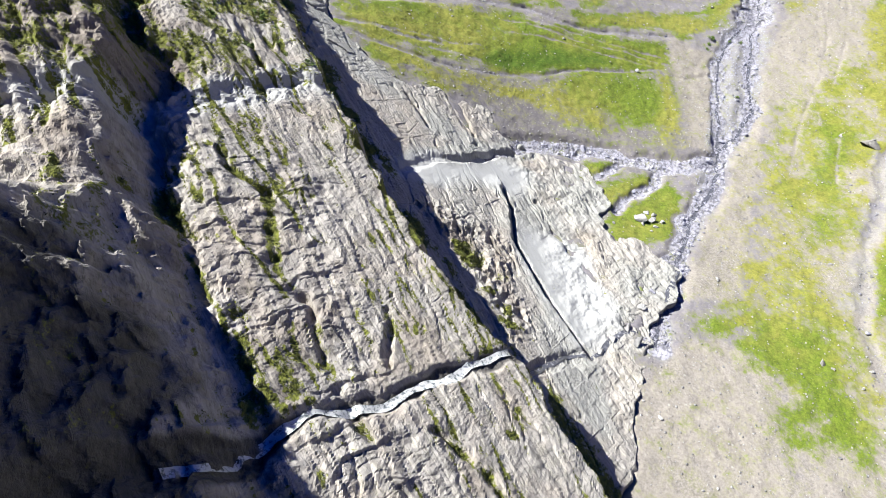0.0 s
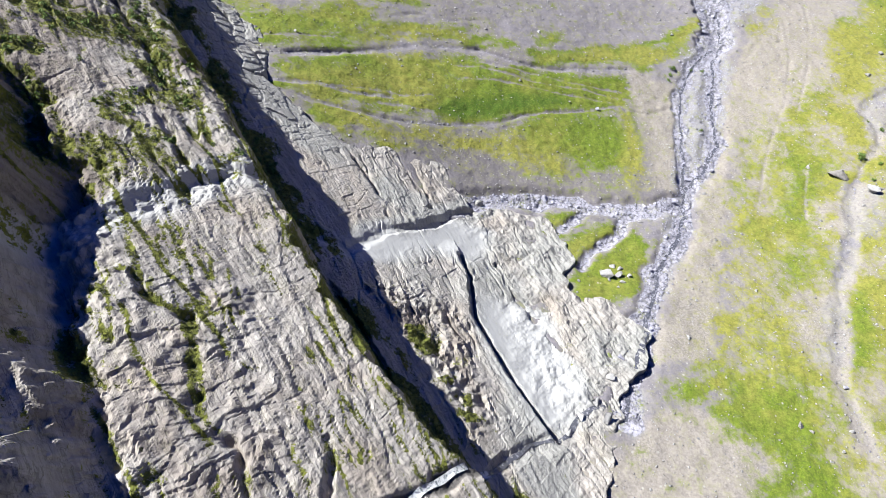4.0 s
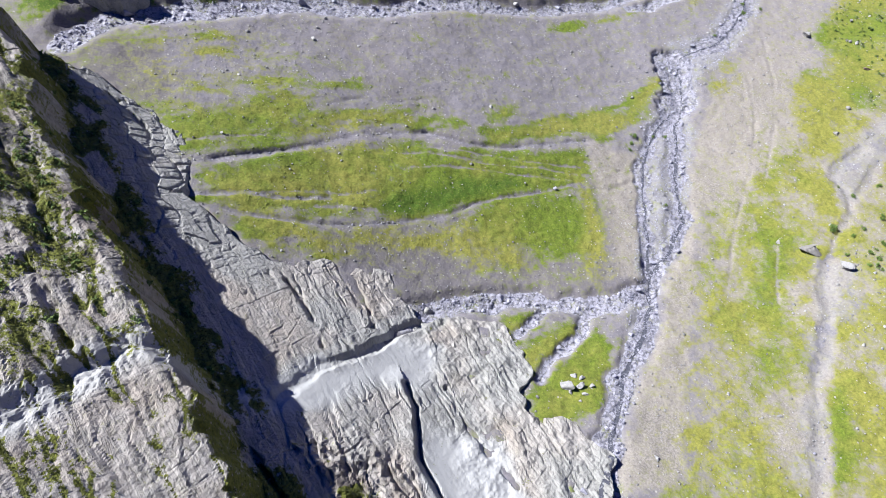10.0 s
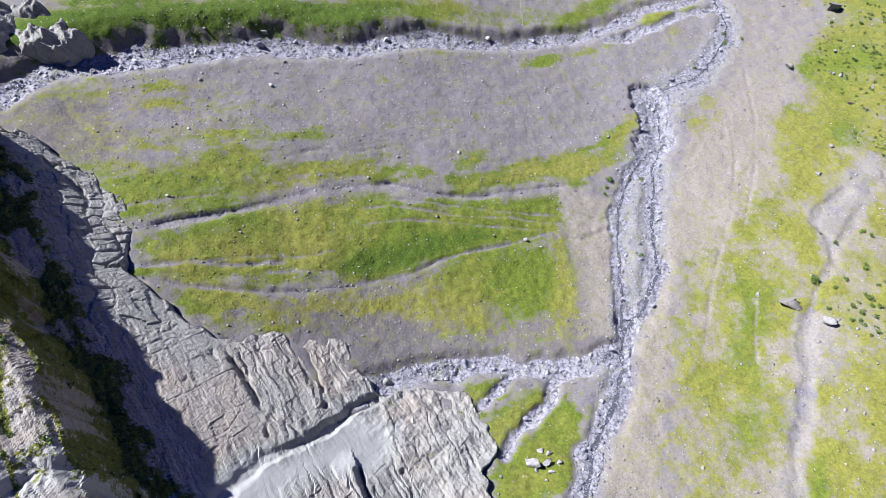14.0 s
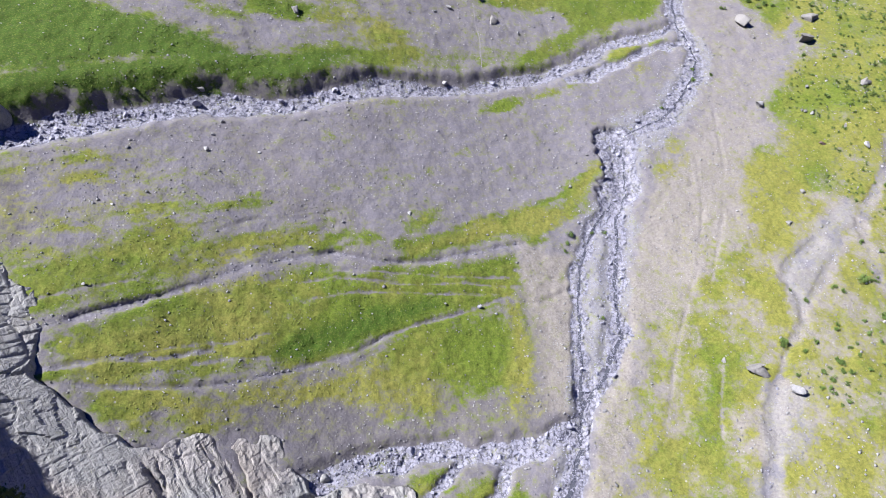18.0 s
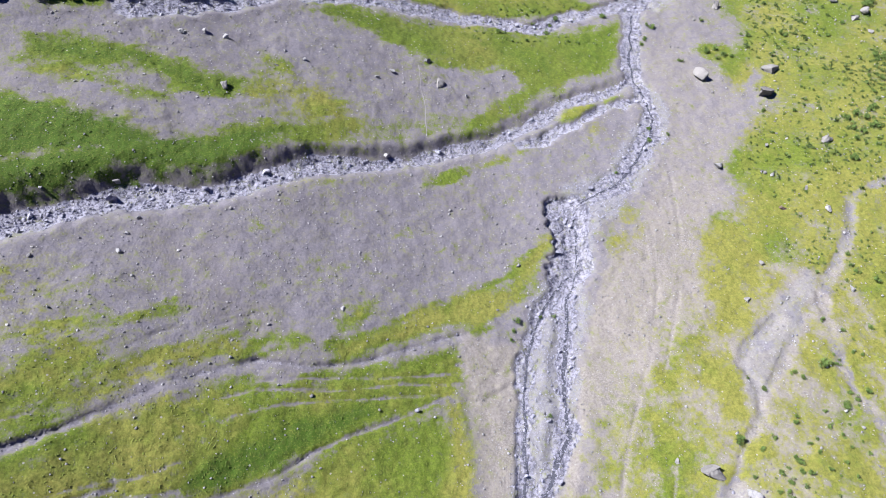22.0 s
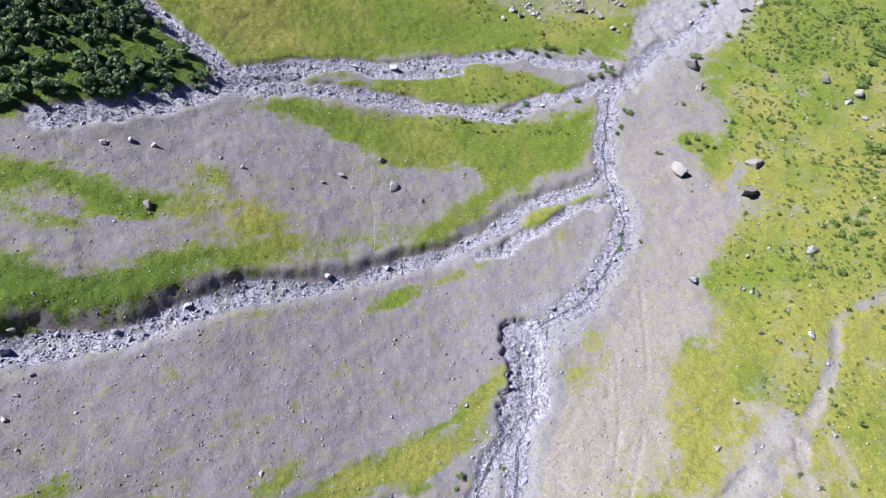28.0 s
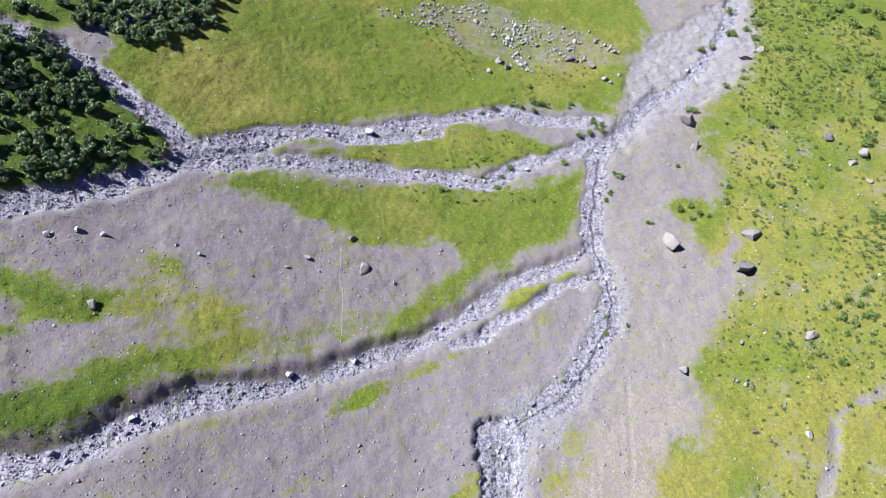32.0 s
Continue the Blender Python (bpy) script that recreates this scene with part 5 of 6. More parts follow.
# boulders: x, y, width
BOULDERS = points(
    "143.7,185.5,4.5 137.8,176.3,4.8 124,185.3,4.5 184.8,208.8,4 179.8,205.2,3.9 178.3,215.6,4 143.6,223.8,4.8 141.4,214.8,3.3 54.4,187.4,1.8 "
    "51.4,215.5,2.1 60.4,216.9,2.5 21.9,178.5,0.9 27.4,181.2,1 23.8,183,1.1 8.8,184.1,1.4 4.9,182.7,1.6 12.5,183.9,1.4 12.5,170.3,2.2 "
    "42.3,180.1,1.2 45.9,182.4,1.3 56.5,180.4,2.9 62.1,177.2,1 30.4,122.2,1.3 -2.3,131.4,1 -4.6,142.5,2 -4,145.7,1.4 107.1,118.9,1.6 "
    "145.3,158.3,3.1 133.3,145.1,1.2 125.9,140.6,1.7 135.4,138.2,2.1 125.7,151.4,1.3 126.6,150.8,1.2 127.5,150,1.2 116.9,154.5,2.5 114.4,127,1.4 "
    "129.7,118.5,1.7 181.1,198.8,1.7 152.4,247.3,1.7 126.3,243.4,2.5 127,241.3,2.1 131.1,244.9,1.8 96.2,246.9,2.7 98.2,244.6,2.3 92.8,242.4,2 "
    "117.8,250.7,3.9 123.5,248.8,2.5 170.7,249.7,3.9 176.2,253.3,2.8 33.7,139.5,0.6 47.3,149.2,0.5 -0.3,138.4,0.9 1,143.3,1 -1.9,135.2,0.8 "
    "86.3,87,3.8 91,82.7,2.6 81.5,90.2,1 -15.9,103.1,0.7 -5.4,97.8,0.6 34.5,104.3,0.7 -10.2,120.9,0.7 33.2,62.4,2.2 35.1,64.1,1.2 "
    "36.2,63.6,1.1 35.5,62.2,1.4 36,60.9,1 33.8,61.1,0.9 34.9,59.7,0.8 37.2,62.2,0.9 58.9,59.7,0.8 64.4,132.1,1 25.9,79.6,1.8 "
    "102.7,169.6,1.1 130.3,158.9,1.3 -16.9,117.7,0.6 -38,120,1.4 -32.4,128.9,2.2 18.6,151.1,1.5 42.1,159.1,1.9 55.3,35,1.2 "
    "56.6,34.1,0.8 43.6,50.1,0.9 28.1,25,0.8 62.6,34.1,0.8 59.7,31.1,0.6 26.3,38.9,2.2 28.9,42.8,1.6 23.8,36.8,1.6 27,36.1,1.8 "
    "31.6,46.2,1.3 21.4,34.3,1.4 ")
for k, (x, y, w) in enumerate(BOULDERS):
    turf_here, bed_here = float(on_grid(TURF_, np.array([x]), np.array([y]))[0]), float(on_grid(BED, np.array([x]), np.array([y]))[0])
    if (x - 54.4) ** 2 + (y - 187.4) ** 2 < 2:
        kind, label = DARK_STONE, "bluish slate-grey boulder where gravel meets turf"
    elif (x - 125.9) ** 2 + (y - 140.6) ** 2 < 2:
        kind, label = RED_STONE, "rust-brown weathered boulder lying in yellowish turf"
    elif bed_here > 0.5:
        kind, label = STONE, "lilac-grey boulder lying in the stony stream bed"
    elif x < 40 and y < 66:
        kind, label = GRIT, "pale limestone block in a heap on turf"
    elif w > 2.8:
        kind, label = GREY_STONE, "huge angular pale limestone boulder on the slope"
    elif turf_here > 0.4:
        kind, label = PALE_STONE if k % 3 else GRIT, "weathered limestone boulder lying in alpine turf"
    else:
        kind, label = GRIT, "grey angular boulder lying on bare gravel"
    boulder(x, y, w, k, kind, label, "boulders on the fans")


# stones of the stream beds
def joined_stones(name, x, y, size, material, label, flat=(0.35, 0.62), sink=0.26):
    """Many small broken stones in one mesh."""
    n = len(x)
    v0 = np.stack([broken_rock(1, 7, 100 + k)[0] for k in range(12)])
    f0 = SMALL_BALL[1]
    pick = rng.integers(0, 12, n)
    v = v0[pick]
    h = rng.uniform(*flat, n)
    v = v * (np.stack([rng.uniform(0.8, 1.2, n), rng.uniform(0.6, 1.0, n), h], -1) * size[:, None] / 2)[:, None, :]
    turn = rng.uniform(0, 2 * math.pi, n)
    c, s = np.cos(turn)[:, None], np.sin(turn)[:, None]
    v = np.stack([v[..., 0] * c - v[..., 1] * s, v[..., 0] * s + v[..., 1] * c, v[..., 2]], -1)
    z = on_grid(Z, x, y) + size / 2 * h * (1 - 2 * sink)
    v = v + np.stack([x, y, z], -1)[:, None, :]
    f = f0[None] + (np.arange(n) * v0.shape[1])[:, None, None]
    me = raw_mesh(name, v.reshape(-1, 3), f.reshape(-1, 3))
    me.materials.append(material)
    return tagged(new(name, me), label, "stones", kind="stuff")


def along_course(line, half, density):
    steps = np.hypot(*np.diff(line, axis=0).T)
    run = np.concatenate([[0], np.cumsum(steps)])
    n = int(run[-1] * 2 * half * density)
    s, off = rng.uniform(0, run[-1], n), rng.uniform(-1, 1, n) * half
    x, y = np.interp(s, run, line[:, 0]), np.interp(s, run, line[:, 1])
    i = np.clip(np.searchsorted(run, s) - 1, 0, len(steps) - 1)
    d = np.diff(line, axis=0)[i] / steps[i][:, None]
    return x - d[:, 1] * off, y + d[:, 0] * off


BED_STONES = []
for name, (line, half, depth, left, right) in COURSES.items():
    if name[:4] in ("scar", "runn"):
        continue
    thinly = 0.3 if half < 0.45 else 0.8 if name[:6] == "spring" else 1.0
    wide = half * (1.6 if half > 1.2 else 1.9)
    x, y = along_course(line, wide, 8.0 * thinly)
    keep = (on_grid(BED, x, y) > rng.uniform(0.2, 0.7, len(x))) & (on_grid(ROCKY, x, y) < 0)
    x, y = x[keep], y[keep]
    size = np.clip(rng.lognormal(-1.35 if half > 1.2 else -1.55, 0.5, len(x)), 0.16, 1.3)
    BED_STONES += [(x[k], y[k], size[k], name) for k in np.nonzero(size > 0.7)[0]]
    small = size <= 0.7
    joined_stones(name + "_stones", x[small], y[small], size[small], RIVER_STONE if name[:5] == "river" else STONE, "loose lilac-grey stones filling a dry stream bed")
BED_STONES = sorted(BED_STONES, key=lambda s: -s[2])[:290]
for k, (x, y, w, name) in enumerate(BED_STONES):
    boulder(x, y, w, 1000 + k, STONE, "rounded lilac-grey stone in a stony stream bed", "stones of the stream beds", 0.25, "stone")

# grit strewn over fans and slopes
def strewn(n, x0, x1, y0, y1):
    return rng.uniform(x0, x1, n), rng.uniform(y0, y1, n)


x, y = strewn(105000, -42, 200, 12, 290)
seen = (x < 95 + 0.62 * y) & (x > -48 + 0.17 * y)
x, y = x[seen], y[seen]
bare = 1 - on_grid(TURF_, x, y)
clump = 0.5 + 0.5 * fbm(x / 8, y / 8, 3, 301)
keep = (rng.uniform(0, 1, len(x)) < (0.16 + 0.75 * bare) * (0.35 + clump)) & (on_grid(ROCKY, x, y) < -0.1)
x, y = x[keep], y[keep]
joined_stones("scattered_stones", x, y, np.clip(rng.lognormal(-1.55, 0.45, len(x)), 0.11, 0.85), GRIT, "small grey and pale stones scattered over gravel and turf", (0.3, 0.6), 0.32)

# shingle of the flood plain and the debris flow
for area, count, name in ((FLOOD, 6000, "flood_shingle"), (DEBRIS, 5200, "debris_shingle")):
    x, y = strewn(count * 6, *area[:, 0][[area[:, 0].argmin(), area[:, 0].argmax()]], *area[:, 1][[area[:, 1].argmin(), area[:, 1].argmax()]])
    keep = np.nonzero(inside(x, y, area, 3, 1.5, 11) > rng.uniform(0.1, 0.9, len(x)))[0][:count]
    x, y = x[keep], y[keep]
    joined_stones(name, x, y, np.clip(rng.lognormal(-1.45, 0.42, len(x)), 0.12, 0.9), STONE, "loose lilac-grey shingle left by floods")

# coarse blocks of the scree and of the stony pasture
x, y = strewn(5200, 66, 140, 238, 278)
keep = np.nonzero((inside(x, y, SCREE, 8, 3, 13) > rng.uniform(0.2, 1.0, len(x))) & (fbm(x / 6, y / 6, 3, 341) > rng.uniform(-0.4, 0.6, len(x))))[0][:900]
joined_stones("scree_blocks", x[keep], y[keep], np.clip(rng.lognormal(-0.55, 0.45, len(keep)), 0.25, 1.6), GRIT, "grey angular scree blocks strewn on the upper meadow", (0.5, 0.85), 0.2)
x, y = strewn(9000, 62, 205, 40, 285)
keep = np.nonzero((x < 95 + 0.62 * y) & (x > 48 + 0.5 * y) & (fbm(x / 11, y / 11, 3, 343) > rng.uniform(-0.6, 0.9, len(x))))[0][:2400]
joined_stones("pasture_stones", x[keep], y[keep], np.clip(rng.lognormal(-1.0, 0.4, len(keep)), 0.2, 0.95), GRIT, "pale stones strewn over the yellowish pasture", (0.4, 0.75), 0.28)

# ---- grass ----
x, y = strewn(120000, -40, 200, 30, 285)
seen = (x < 95 + 0.62 * y) & (x > -48 + 0.17 * y)
x, y = x[seen], y[seen]
keep = (on_grid(TURF_, x, y) > rng.uniform(0.25, 1.0, len(x))) & (on_grid(ROCKY, x, y) < -0.1)
x, y = x[keep][:42000], y[keep][:42000]
n = len(x)
turn, lean = rng.uniform(0, 2 * math.pi, (n, 4)), rng.uniform(0.16, 0.3, (n, 4))
tall = rng.uniform(0.03, 0.09, (n, 1)) * (1 + 0.6 * on_grid(LUSH, x, y))[:, None]
base = np.stack([x, y, on_grid(Z, x, y) - 0.02], -1)[:, None, None, :]
cx, sx = np.cos(turn), np.sin(turn)
half = 0.09
blades = np.stack([np.stack([-sx * half, cx * half, 0 * cx], -1), np.stack([sx * half, -cx * half, 0 * cx], -1), np.stack([cx * lean, sx * lean, tall + 0 * cx], -1)], 2)
me = raw_mesh("grass", (base + blades).reshape(-1, 3), np.arange(n * 12).reshape(-1, 3))
paint(me, "turf", np.ones(n * 12), np.repeat(on_grid(YELLOW, x, y), 12), np.repeat(on_grid(LUSH, x, y), 12))
me.materials.append(GRASS)
tagged(new("grass", me), "short yellow-green tufts of alpine grass", "grass", kind="stuff")


# ---- low plants ----
def clumps(name, x, y, size, tall, leaves, material, label):
    """Many small tufts of upturned leaves in one mesh."""
    n = len(x)
    turn, rise = rng.uniform(0, 2 * math.pi, (n, leaves)), rng.uniform(0.1, 1.0, (n, leaves))
    out = rng.uniform(0.1, 0.5, (n, leaves)) * np.sqrt(1.1 - rise ** 2)
    at = np.stack([out * np.cos(turn), out * np.sin(turn), rise * tall * 0.5], -1)
    d = rng.normal(size=(n, leaves, 3))
    d /= np.linalg.norm(d, axis=-1, keepdims=True)
    e = np.cross(d, rng.normal(size=(n, leaves, 3)))
    e /= np.linalg.norm(e, axis=-1, keepdims=True)
    s = rng.uniform(0.10, 0.2, (n, leaves, 1))
    quad = np.stack([at - s * d, at + 0.55 * s * e, at + s * d, at - 0.55 * s * e], 2) * size[:, None, None, None]
    quad = quad + np.stack([x, y, top(x, y)], -1)[:, None, None, :]
    me = raw_mesh(name, quad.reshape(-1, 3), np.arange(n * leaves * 4).reshape(-1, 4))
    me.materials.append(material)
    return tagged(new(name, me), label, "plants", kind="stuff")


x, y = rng.uniform(-40, 30, 60000), rng.uniform(8, 112, 60000)
keep = np.nonzero((on_rock(MOSS, x, y) > rng.uniform(0.25, 0.9, len(x))) & (on_rock(RISE, x, y) > 0.2))[0][:9000]
clumps("rock_tussocks", x[keep], y[keep], rng.uniform(0.25, 0.6, len(keep)), 0.8, 11, TUSSOCK, "olive sedge tufts rooted in the rock fissures")
x, y = rng.uniform(-40, 8, 9000), rng.uniform(60, 118, 9000)
keep = np.nonzero((on_rock(MOSS, x, y) > rng.uniform(0.3, 0.9, len(x))) & (on_rock(RISE, x, y) > 0.2) & (0.497 * x - 0.868 * y < -58))[0][:240]
clumps("rock_junipers", x[keep], y[keep], rng.uniform(0.5, 1.3, len(keep)), 0.8, 34, JUNIPER, "dark creeping juniper on the upper slabs")
x, y = strewn(22000, 60, 215, 60, 285)
keep = np.nonzero((x < 95 + 0.62 * y) & (x > 44 + 0.5 * y) & (on_grid(TURF_, x, y) > 0.25) & (fbm(x / 14, y / 14, 3, 331) + 0.9 * smooth(90, 170, x) + 0.6 * smooth(205, 255, y) > rng.uniform(0.15, 1.5, len(x))))[0][:3600]
clumps("low_shrubs", x[keep], y[keep], np.clip(rng.lognormal(-0.62, 0.45, len(keep)) * (1 + 0.35 * smooth(120, 175, x[keep])), 0.22, 1.8), 0.8, 30, JUNIPER, "small dark-green dwarf shrubs dotted over the turf")
x, y = strewn(5000, 60, 125, 198, 285)
keep = np.nonzero((on_grid(TURF_, x, y) > 0.3) & (fbm(x / 9, y / 9, 3, 333) > rng.uniform(-0.1, 1.0, len(x))))[0][:520]
clumps("meadow_shrubs", x[keep], y[keep], np.clip(rng.lognormal(-0.65, 0.4, len(keep)), 0.25, 1.3), 0.8, 30, JUNIPER, "small dark-green dwarf shrubs on the upper meadow")


# ---- bushes ----
def bush_model(seed, leaf, label, name="bush", leafy=1.0):
    """A low bush: bent stems and a ragged crown of leaf clumps."""
    r = np.random.default_rng(seed)
    root = new(name)
    verts, faces = [], []
    for k in range(7):
        a, out = r.uniform(0, 6.28), r.uniform(0.25, 0.6)
        p = [np.array([0.04 * math.cos(a), 0.04 * math.sin(a), -0.15])]
        p += [np.array([math.cos(a) * out * t, math.sin(a) * out * t, 0.75 * t ** 0.8]) for t in (0.35, 0.7, 1.0)]
        for q, wide in zip(p, (0.04, 0.03, 0.02, 0.01)):
            verts += [q + wide * np.array([math.cos(b), math.sin(b), 0]) for b in (0, 2.1, 4.2)]
        o = len(verts) - 12
        for i in range(3):
            for j in range(3):
                faces.append([o + 3 * i + j, o + 3 * i + (j + 1) % 3, o + 3 * i + 3 + (j + 1) % 3, o + 3 * i + 3 + j])
    stems = raw_mesh("trunk", np.array(verts), np.array(faces))
    stems.materials.append(BARK)
    lobes = [(r.normal(size=2) * 0.26, r.uniform(0.28, 0.62), r.uniform(0.22, 0.36)) for _ in range(9)]
    leaves = []
    for (lx, ly), lz, size in ((*(l[0],), l[1], l[2]) for l in lobes):
        for _ in range(46):
            d = r.normal(size=3)
            d /= np.linalg.norm(d)
            d[2] = abs(d[2]) * 0.9 - 0.15
            at = np.array([lx, ly, lz]) + d * size * r.uniform(0.65, 1.05)
            n = d + 0.6 * r.normal(size=3)
            n /= np.linalg.norm(n)
            t = np.cross(n, r.normal(size=3))
            t /= np.linalg.norm(t)
            b = np.cross(n, t)
            s = r.uniform(0.05, 0.10) * leafy
            leaves += [at - s * t, at + 0.6 * s * b, at + 1.3 * s * t, at - 0.6 * s * b]
    crown = raw_mesh("foliage", np.array(leaves), np.arange(len(leaves)).reshape(-1, 4))
    crown.materials.append(leaf)
    part("trunk", stems, root)
    part("foliage", crown, root)
    return tagged(root, label, name.replace("alder_", ""))


# bushes: x, y, width
BUSHES = points(
    "92.7,91.8,2.1 97,85.8,1 97.9,84,1.4 101.1,86.8,1.6 104.3,89.5,1 104.8,87.7,1 114.5,95.3,1.9 117.4,96.1,1.3 116.8,97.4,1.1 "
    "108.5,102.6,1.4 109.5,101.2,1.2 101.5,100.3,1.2 99.5,102.7,0.7 115.1,103.6,2.5 119.7,112.5,1.3 136.1,119.7,1.8 120,97.1,1.4 98.8,91.4,1.2 "
    "96,89.9,1.1 96.7,82.4,1.3 101.8,84.7,1.3 105.2,84.8,1 108.7,85.6,1 109.4,92,1.1 110.8,90.1,1.1 92.7,85.6,1 95.3,82.6,1 "
    "61.2,119.6,1.6 60.1,117.7,1.1 59.3,115.8,1 66.1,120.4,0.9 68.7,120.2,1 62.7,100.9,0.9 128.1,109.7,1.4 132.9,122.4,1.6 133.4,126.9,1.3 "
    "118.7,205.1,1.6 114.9,200.8,1.2 112.9,198.3,1.3 121,190.9,1.7 129.8,194.4,2.2 132.8,195.1,2 134,192.7,1.8 135.8,191.8,1.6 131.8,191.3,1.5 "
    "108.4,165.6,1.1 103.6,164.3,1.5 104.7,168.2,1.2 92.1,154.8,1.1 155.5,199.6,1.9 144.9,200.6,1.4 153.8,165,2.2 156.7,165.8,2.4 158.4,164.2,2.2 "
    "153.9,161.9,2.4 155.5,160.4,2.1 158.7,161.8,2 161,166.8,2 152.7,158.1,1.9 154.3,156.6,1.5 148.3,152.2,2.5 162.7,168,2.2 168.8,179.7,1.6 "
    "175,185.9,1.7 166.2,173.6,1.6 133.6,162.8,1 134.9,170.6,1.2 152.7,180.7,1.1 155,178.1,1.1 150.9,173.3,1 148.5,177.6,1 142.4,169.6,1.1 "
    "158,183.8,1.2 159.7,237.4,2.5 146.4,228.8,3.5 119.7,224.4,2.2 115.3,221.3,1.9 112.3,220.3,1.9 105.9,211,1.4 118.7,205.8,2 117.4,206.5,1.4 "
    "114.3,200.2,1.4 113.2,198.7,1.2 165.1,220.8,2.9 165,222.9,1.9 154.8,200.3,2.2 188.7,213.6,3.7 134.3,208.4,1.5 177.7,186.7,3.8 201.8,225.7,4 "
    "202.7,231.3,3.3 195.3,220.8,3.1 187.6,219.7,2.3 184.9,221.4,2.3 179.8,232.4,1.8 197.1,241.4,2.5 203,238.2,2.2 185.9,253.4,2.8 182,253.5,2.7 "
    "189.9,253.7,2.5 164.3,257.7,2.4 153.6,222.9,1.2 143.1,201.3,1.3 144.3,200.4,1.1 83.6,225.7,1.4 88.4,226.9,1.2 103.1,237.7,1.8 103.8,231.2,2 "
    "102.2,229.1,1.7 105.8,230.7,1.5 118.1,226.7,1.8 118,223,1.7 74.7,201.7,1.5 81.7,199.1,1.3 84.9,206,1.1 89.9,206.4,1.3 112.4,230.6,1.3 "
    "82.9,211.1,0.9 77.1,210.5,0.9 222.1,273.4,4.8 225.3,270.1,4.8 213.8,264.8,4.8 216.8,259.9,4.8 213.3,273.8,4.4 219.1,276.9,4.8 208.7,270.7,3.4 "
    "178,259.3,3.1 178.1,265,2.8 182.9,267.4,3.2 178.4,252.8,2.3 171.7,262.8,3.9 160.3,256.7,2.6 178.1,276.6,3.3 201,227.5,4.8 209.2,242.6,4 "
    "202.1,235.1,3.4 187.1,211.8,3.8 175.7,188.1,3.1 159.8,161.4,2.8 171.4,178.3,2.1 174.7,203.5,1.6 167.4,198.4,1.6 178.2,222.5,1.6 173.9,227.2,1.7 "
    "99,230.3,2.1 91.3,229.1,2 102.4,232.2,2.4 105.3,231.4,2.1 113.2,231.9,1.8 117.8,225.3,2.1 118.9,221.6,2.1 92,209.3,1.9 88.1,203.2,1.8 "
    "106.1,210.2,1.9 ")
WILLOWS = [bush_model(500 + k, LEAF, "low dark-green willow bush growing on stony turf") for k in range(5)]
ALDERS = [bush_model(600 + k, ALDER, "dense dark-green alder shrub on the steep bank", "alder_shrub", 1.7) for k in range(5)]


def plant(models, places, group, tall=0.85):
    for k, (x, y, w) in enumerate(places):
        src, m = models[k % len(models)], pose(x, y, height(x, y) - 0.04, 0, 0, 77 * k % 360)
        ob = src if k < len(models) else copy_thing(src, m)
        s = w * 0.72
        ob.matrix_basis = m @ Matrix.Diagonal((s, s, s * tall, 1))
        tagged(ob, group=group)


extra = []
r = random.Random(5)
EAST = [points(a) for a in ("92,80 100,92 112,100 124,112 132,108 122,92 108,78", "148,150 150,168 160,180 172,186 180,176 166,156", "165,205 178,232 200,242 206,225 190,205",
                            "120,140 135,165 150,196 165,205 150,170 132,140")]
for area, count in zip(EAST, (26, 34, 40, 26)):
    lo, hi = area.min(0), area.max(0)
    while count:
        x, y = r.uniform(lo[0], hi[0]), r.uniform(lo[1], hi[1])
        if inside(np.array([x]), np.array([y]), area, 1, 0)[0] > 0.5:
            extra.append((x, y, r.uniform(0.45, 1.15)))
            count -= 1
plant(WILLOWS, [*BUSHES, *extra], "bushes along the valley")
thicket = []
WOOD = [points(a) for a in ("-9,225.5 -0.5,226 5.5,222.5 11.5,216 21.5,204.5 20,200.5 13.5,197.5 -4,189.5 -14,187 -32,182 -34,222", "9,232.5 27.5,252 29,239.5 14,229", "-7.5,230 3.5,238.5 6.5,249 40,267 29,246.5 11,232.5 -1,230.5")]
gaps = points("6.7,200.1 3.1,203.1 5.0,211.6 10.3,211.9 16.1,206.6 19.1,200.5 12.9,197.7")
for j, (area, count) in enumerate(zip(WOOD, (235, 40, 52))):
    lo, hi = area.min(0), area.max(0)
    tries = 0
    while count and tries < 9000:
        tries += 1
        x, y, w = r.uniform(lo[0], hi[0]), r.uniform(lo[1], hi[1]), r.uniform(1.9, 3.6)
        here = np.array([x]), np.array([y])
        if inside(*here, area, 1, 0)[0] < 0.5 or (inside(*here, gaps, 1, 0)[0] > 0.5 and r.random() < 0.7):
            continue
        if all((x - a) ** 2 + (y - b) ** 2 > (0.30 * (w + c)) ** 2 for a, b, c in thicket):
            thicket.append((x, y, w))
            count -= 1
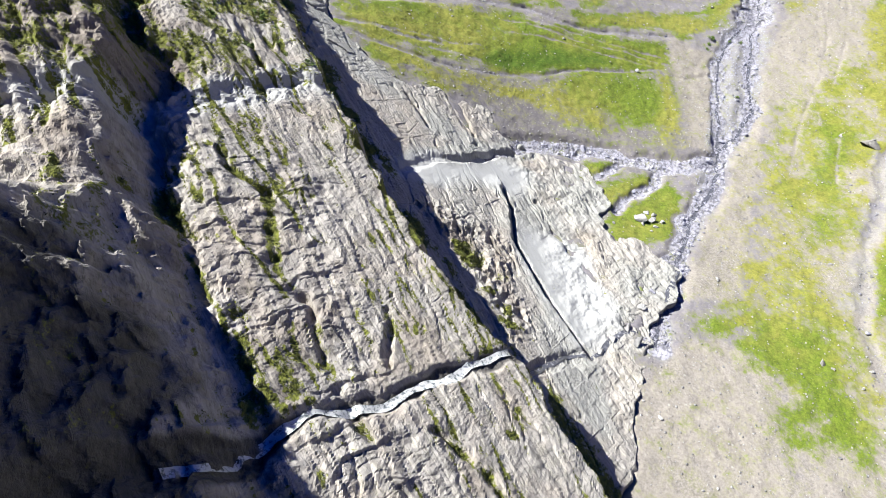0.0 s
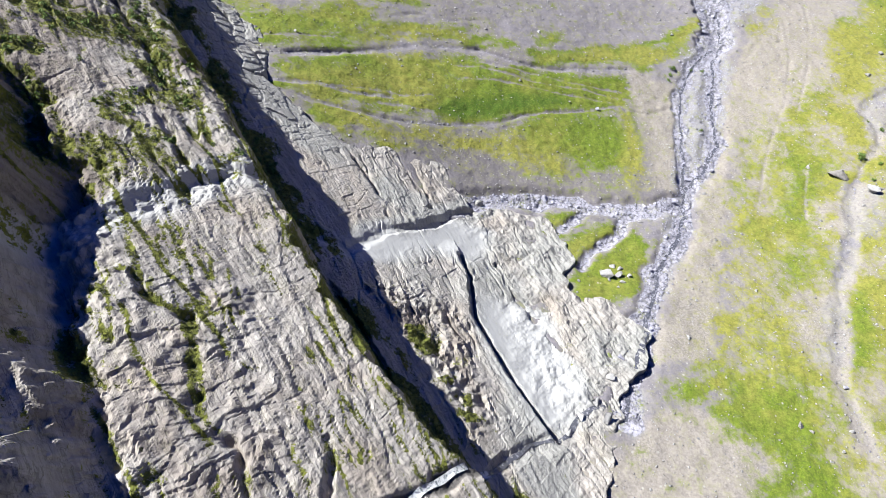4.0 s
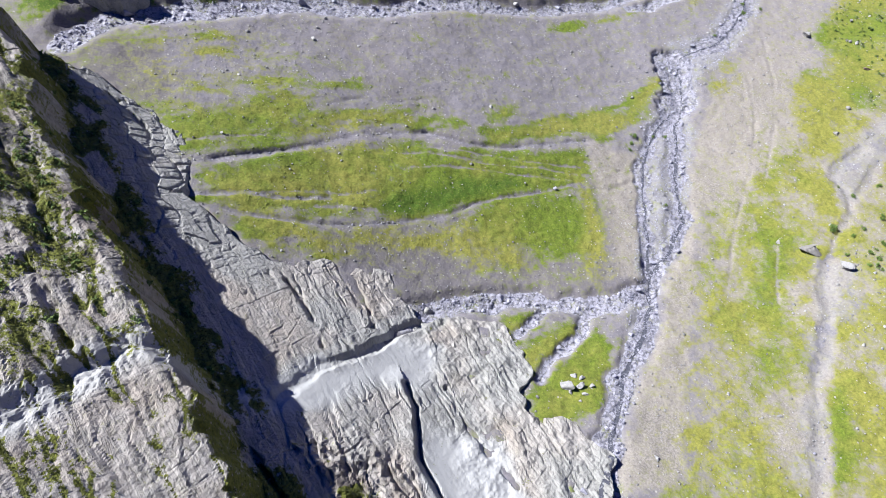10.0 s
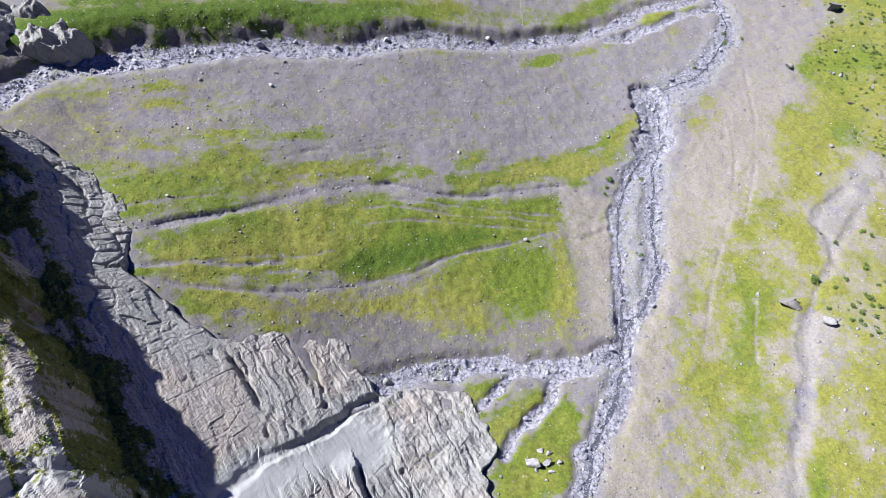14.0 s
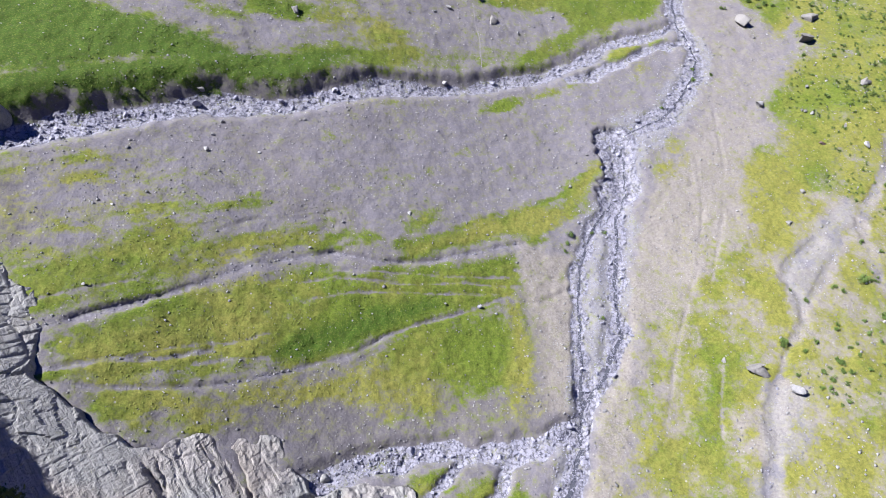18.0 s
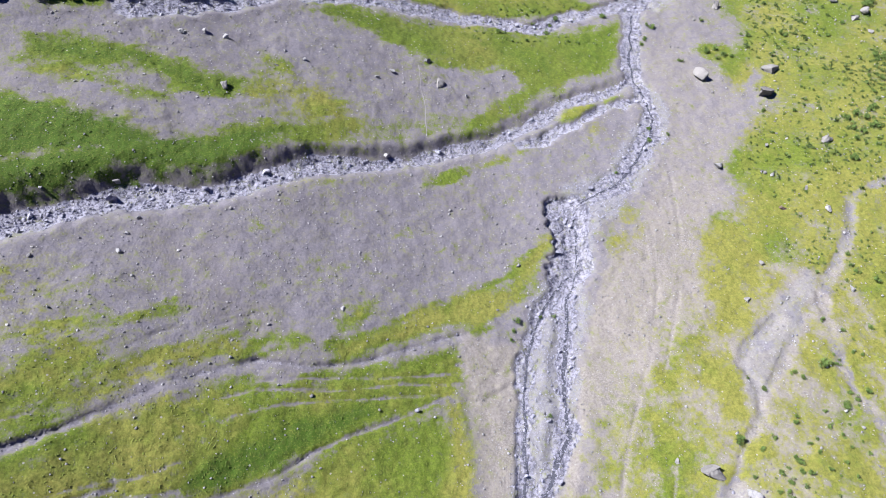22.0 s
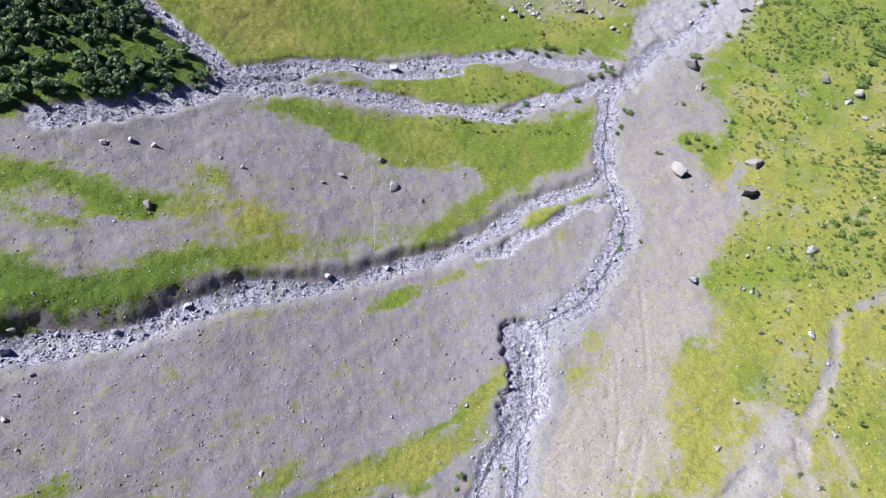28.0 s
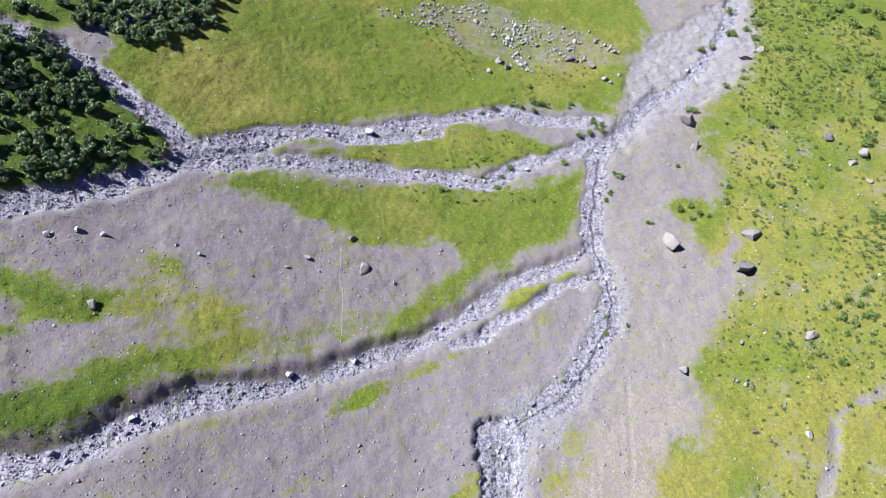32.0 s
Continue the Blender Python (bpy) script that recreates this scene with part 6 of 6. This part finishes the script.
plant(ALDERS, thicket, "alder thicket on the bank", 1.0)


# ---- water ----
def ribbon(name, line, first, last, wide, lift, material, label):
    """Water that follows its bed from one share of a line to another."""
    steps = np.hypot(*np.diff(line, axis=0).T)
    run = np.concatenate([[0], np.cumsum(steps)])
    s = np.arange(first * run[-1], last * run[-1], 0.4)
    x, y = np.interp(s, run, line[:, 0]), np.interp(s, run, line[:, 1])
    dx, dy = np.gradient(x), np.gradient(y)
    l = np.hypot(dx, dy)
    swing = 0.5 * wide * fbm(s / 4, s * 0, 2, 401)
    w = wide * (0.75 + 0.35 * fbm(s / 2.2, s * 0 + 9, 3, 403))
    x, y = x - dy / l * swing, y + dx / l * swing
    across = np.linspace(-0.5, 0.5, 5)
    px, py = x[:, None] - (dy / l * w)[:, None] * across, y[:, None] + (dx / l * w)[:, None] * across
    low = np.stack([top(px[:, k], py[:, k]) for k in range(5)], 1)
    pz = 0.6 * low.min(1)[:, None] + 0.4 * low + lift
    verts = np.stack([px, py, pz], -1).reshape(-1, 3)
    i = np.arange(len(s) * 5).reshape(-1, 5)
    me = raw_mesh(name, verts, np.stack([i[:-1, :-1], i[:-1, 1:], i[1:, 1:], i[1:, :-1]], -1).reshape(-1, 4))
    me.polygons.foreach_set("use_smooth", np.ones(len(me.polygons), bool))
    me.materials.append(material)
    return tagged(new(name, me), label, "water", kind="structure")


ribbon("water", SLOT_LOW, 0.30, 0.72, 1.05, 0.32, CASCADE, "white water tumbling down a slot in the rock")
ribbon("water", SLOT_LOW, 0.72, 0.97, 0.8, 0.10, CLEAR, "shallow dark water at the foot of the slabs")
for name, wide in (("river", 1.0), ("river_right", 0.9), ("river_left", 0.6), ("river_upper", 0.7)):
    ribbon("water", COURSES[name][0], 0.0, 1.0, wide, 0.10, CLEAR, "thin dark water running between the stones of the bed")
ribbon("trail", points("52.1,185.8 52.1,183.4 51.7,179.2 51.9,175.3 51.9,172 51.4,167.8 51,164.5"), 0, 1, 0.32, 0.03, TRODDEN, "faint trodden trail across the gravel fan")
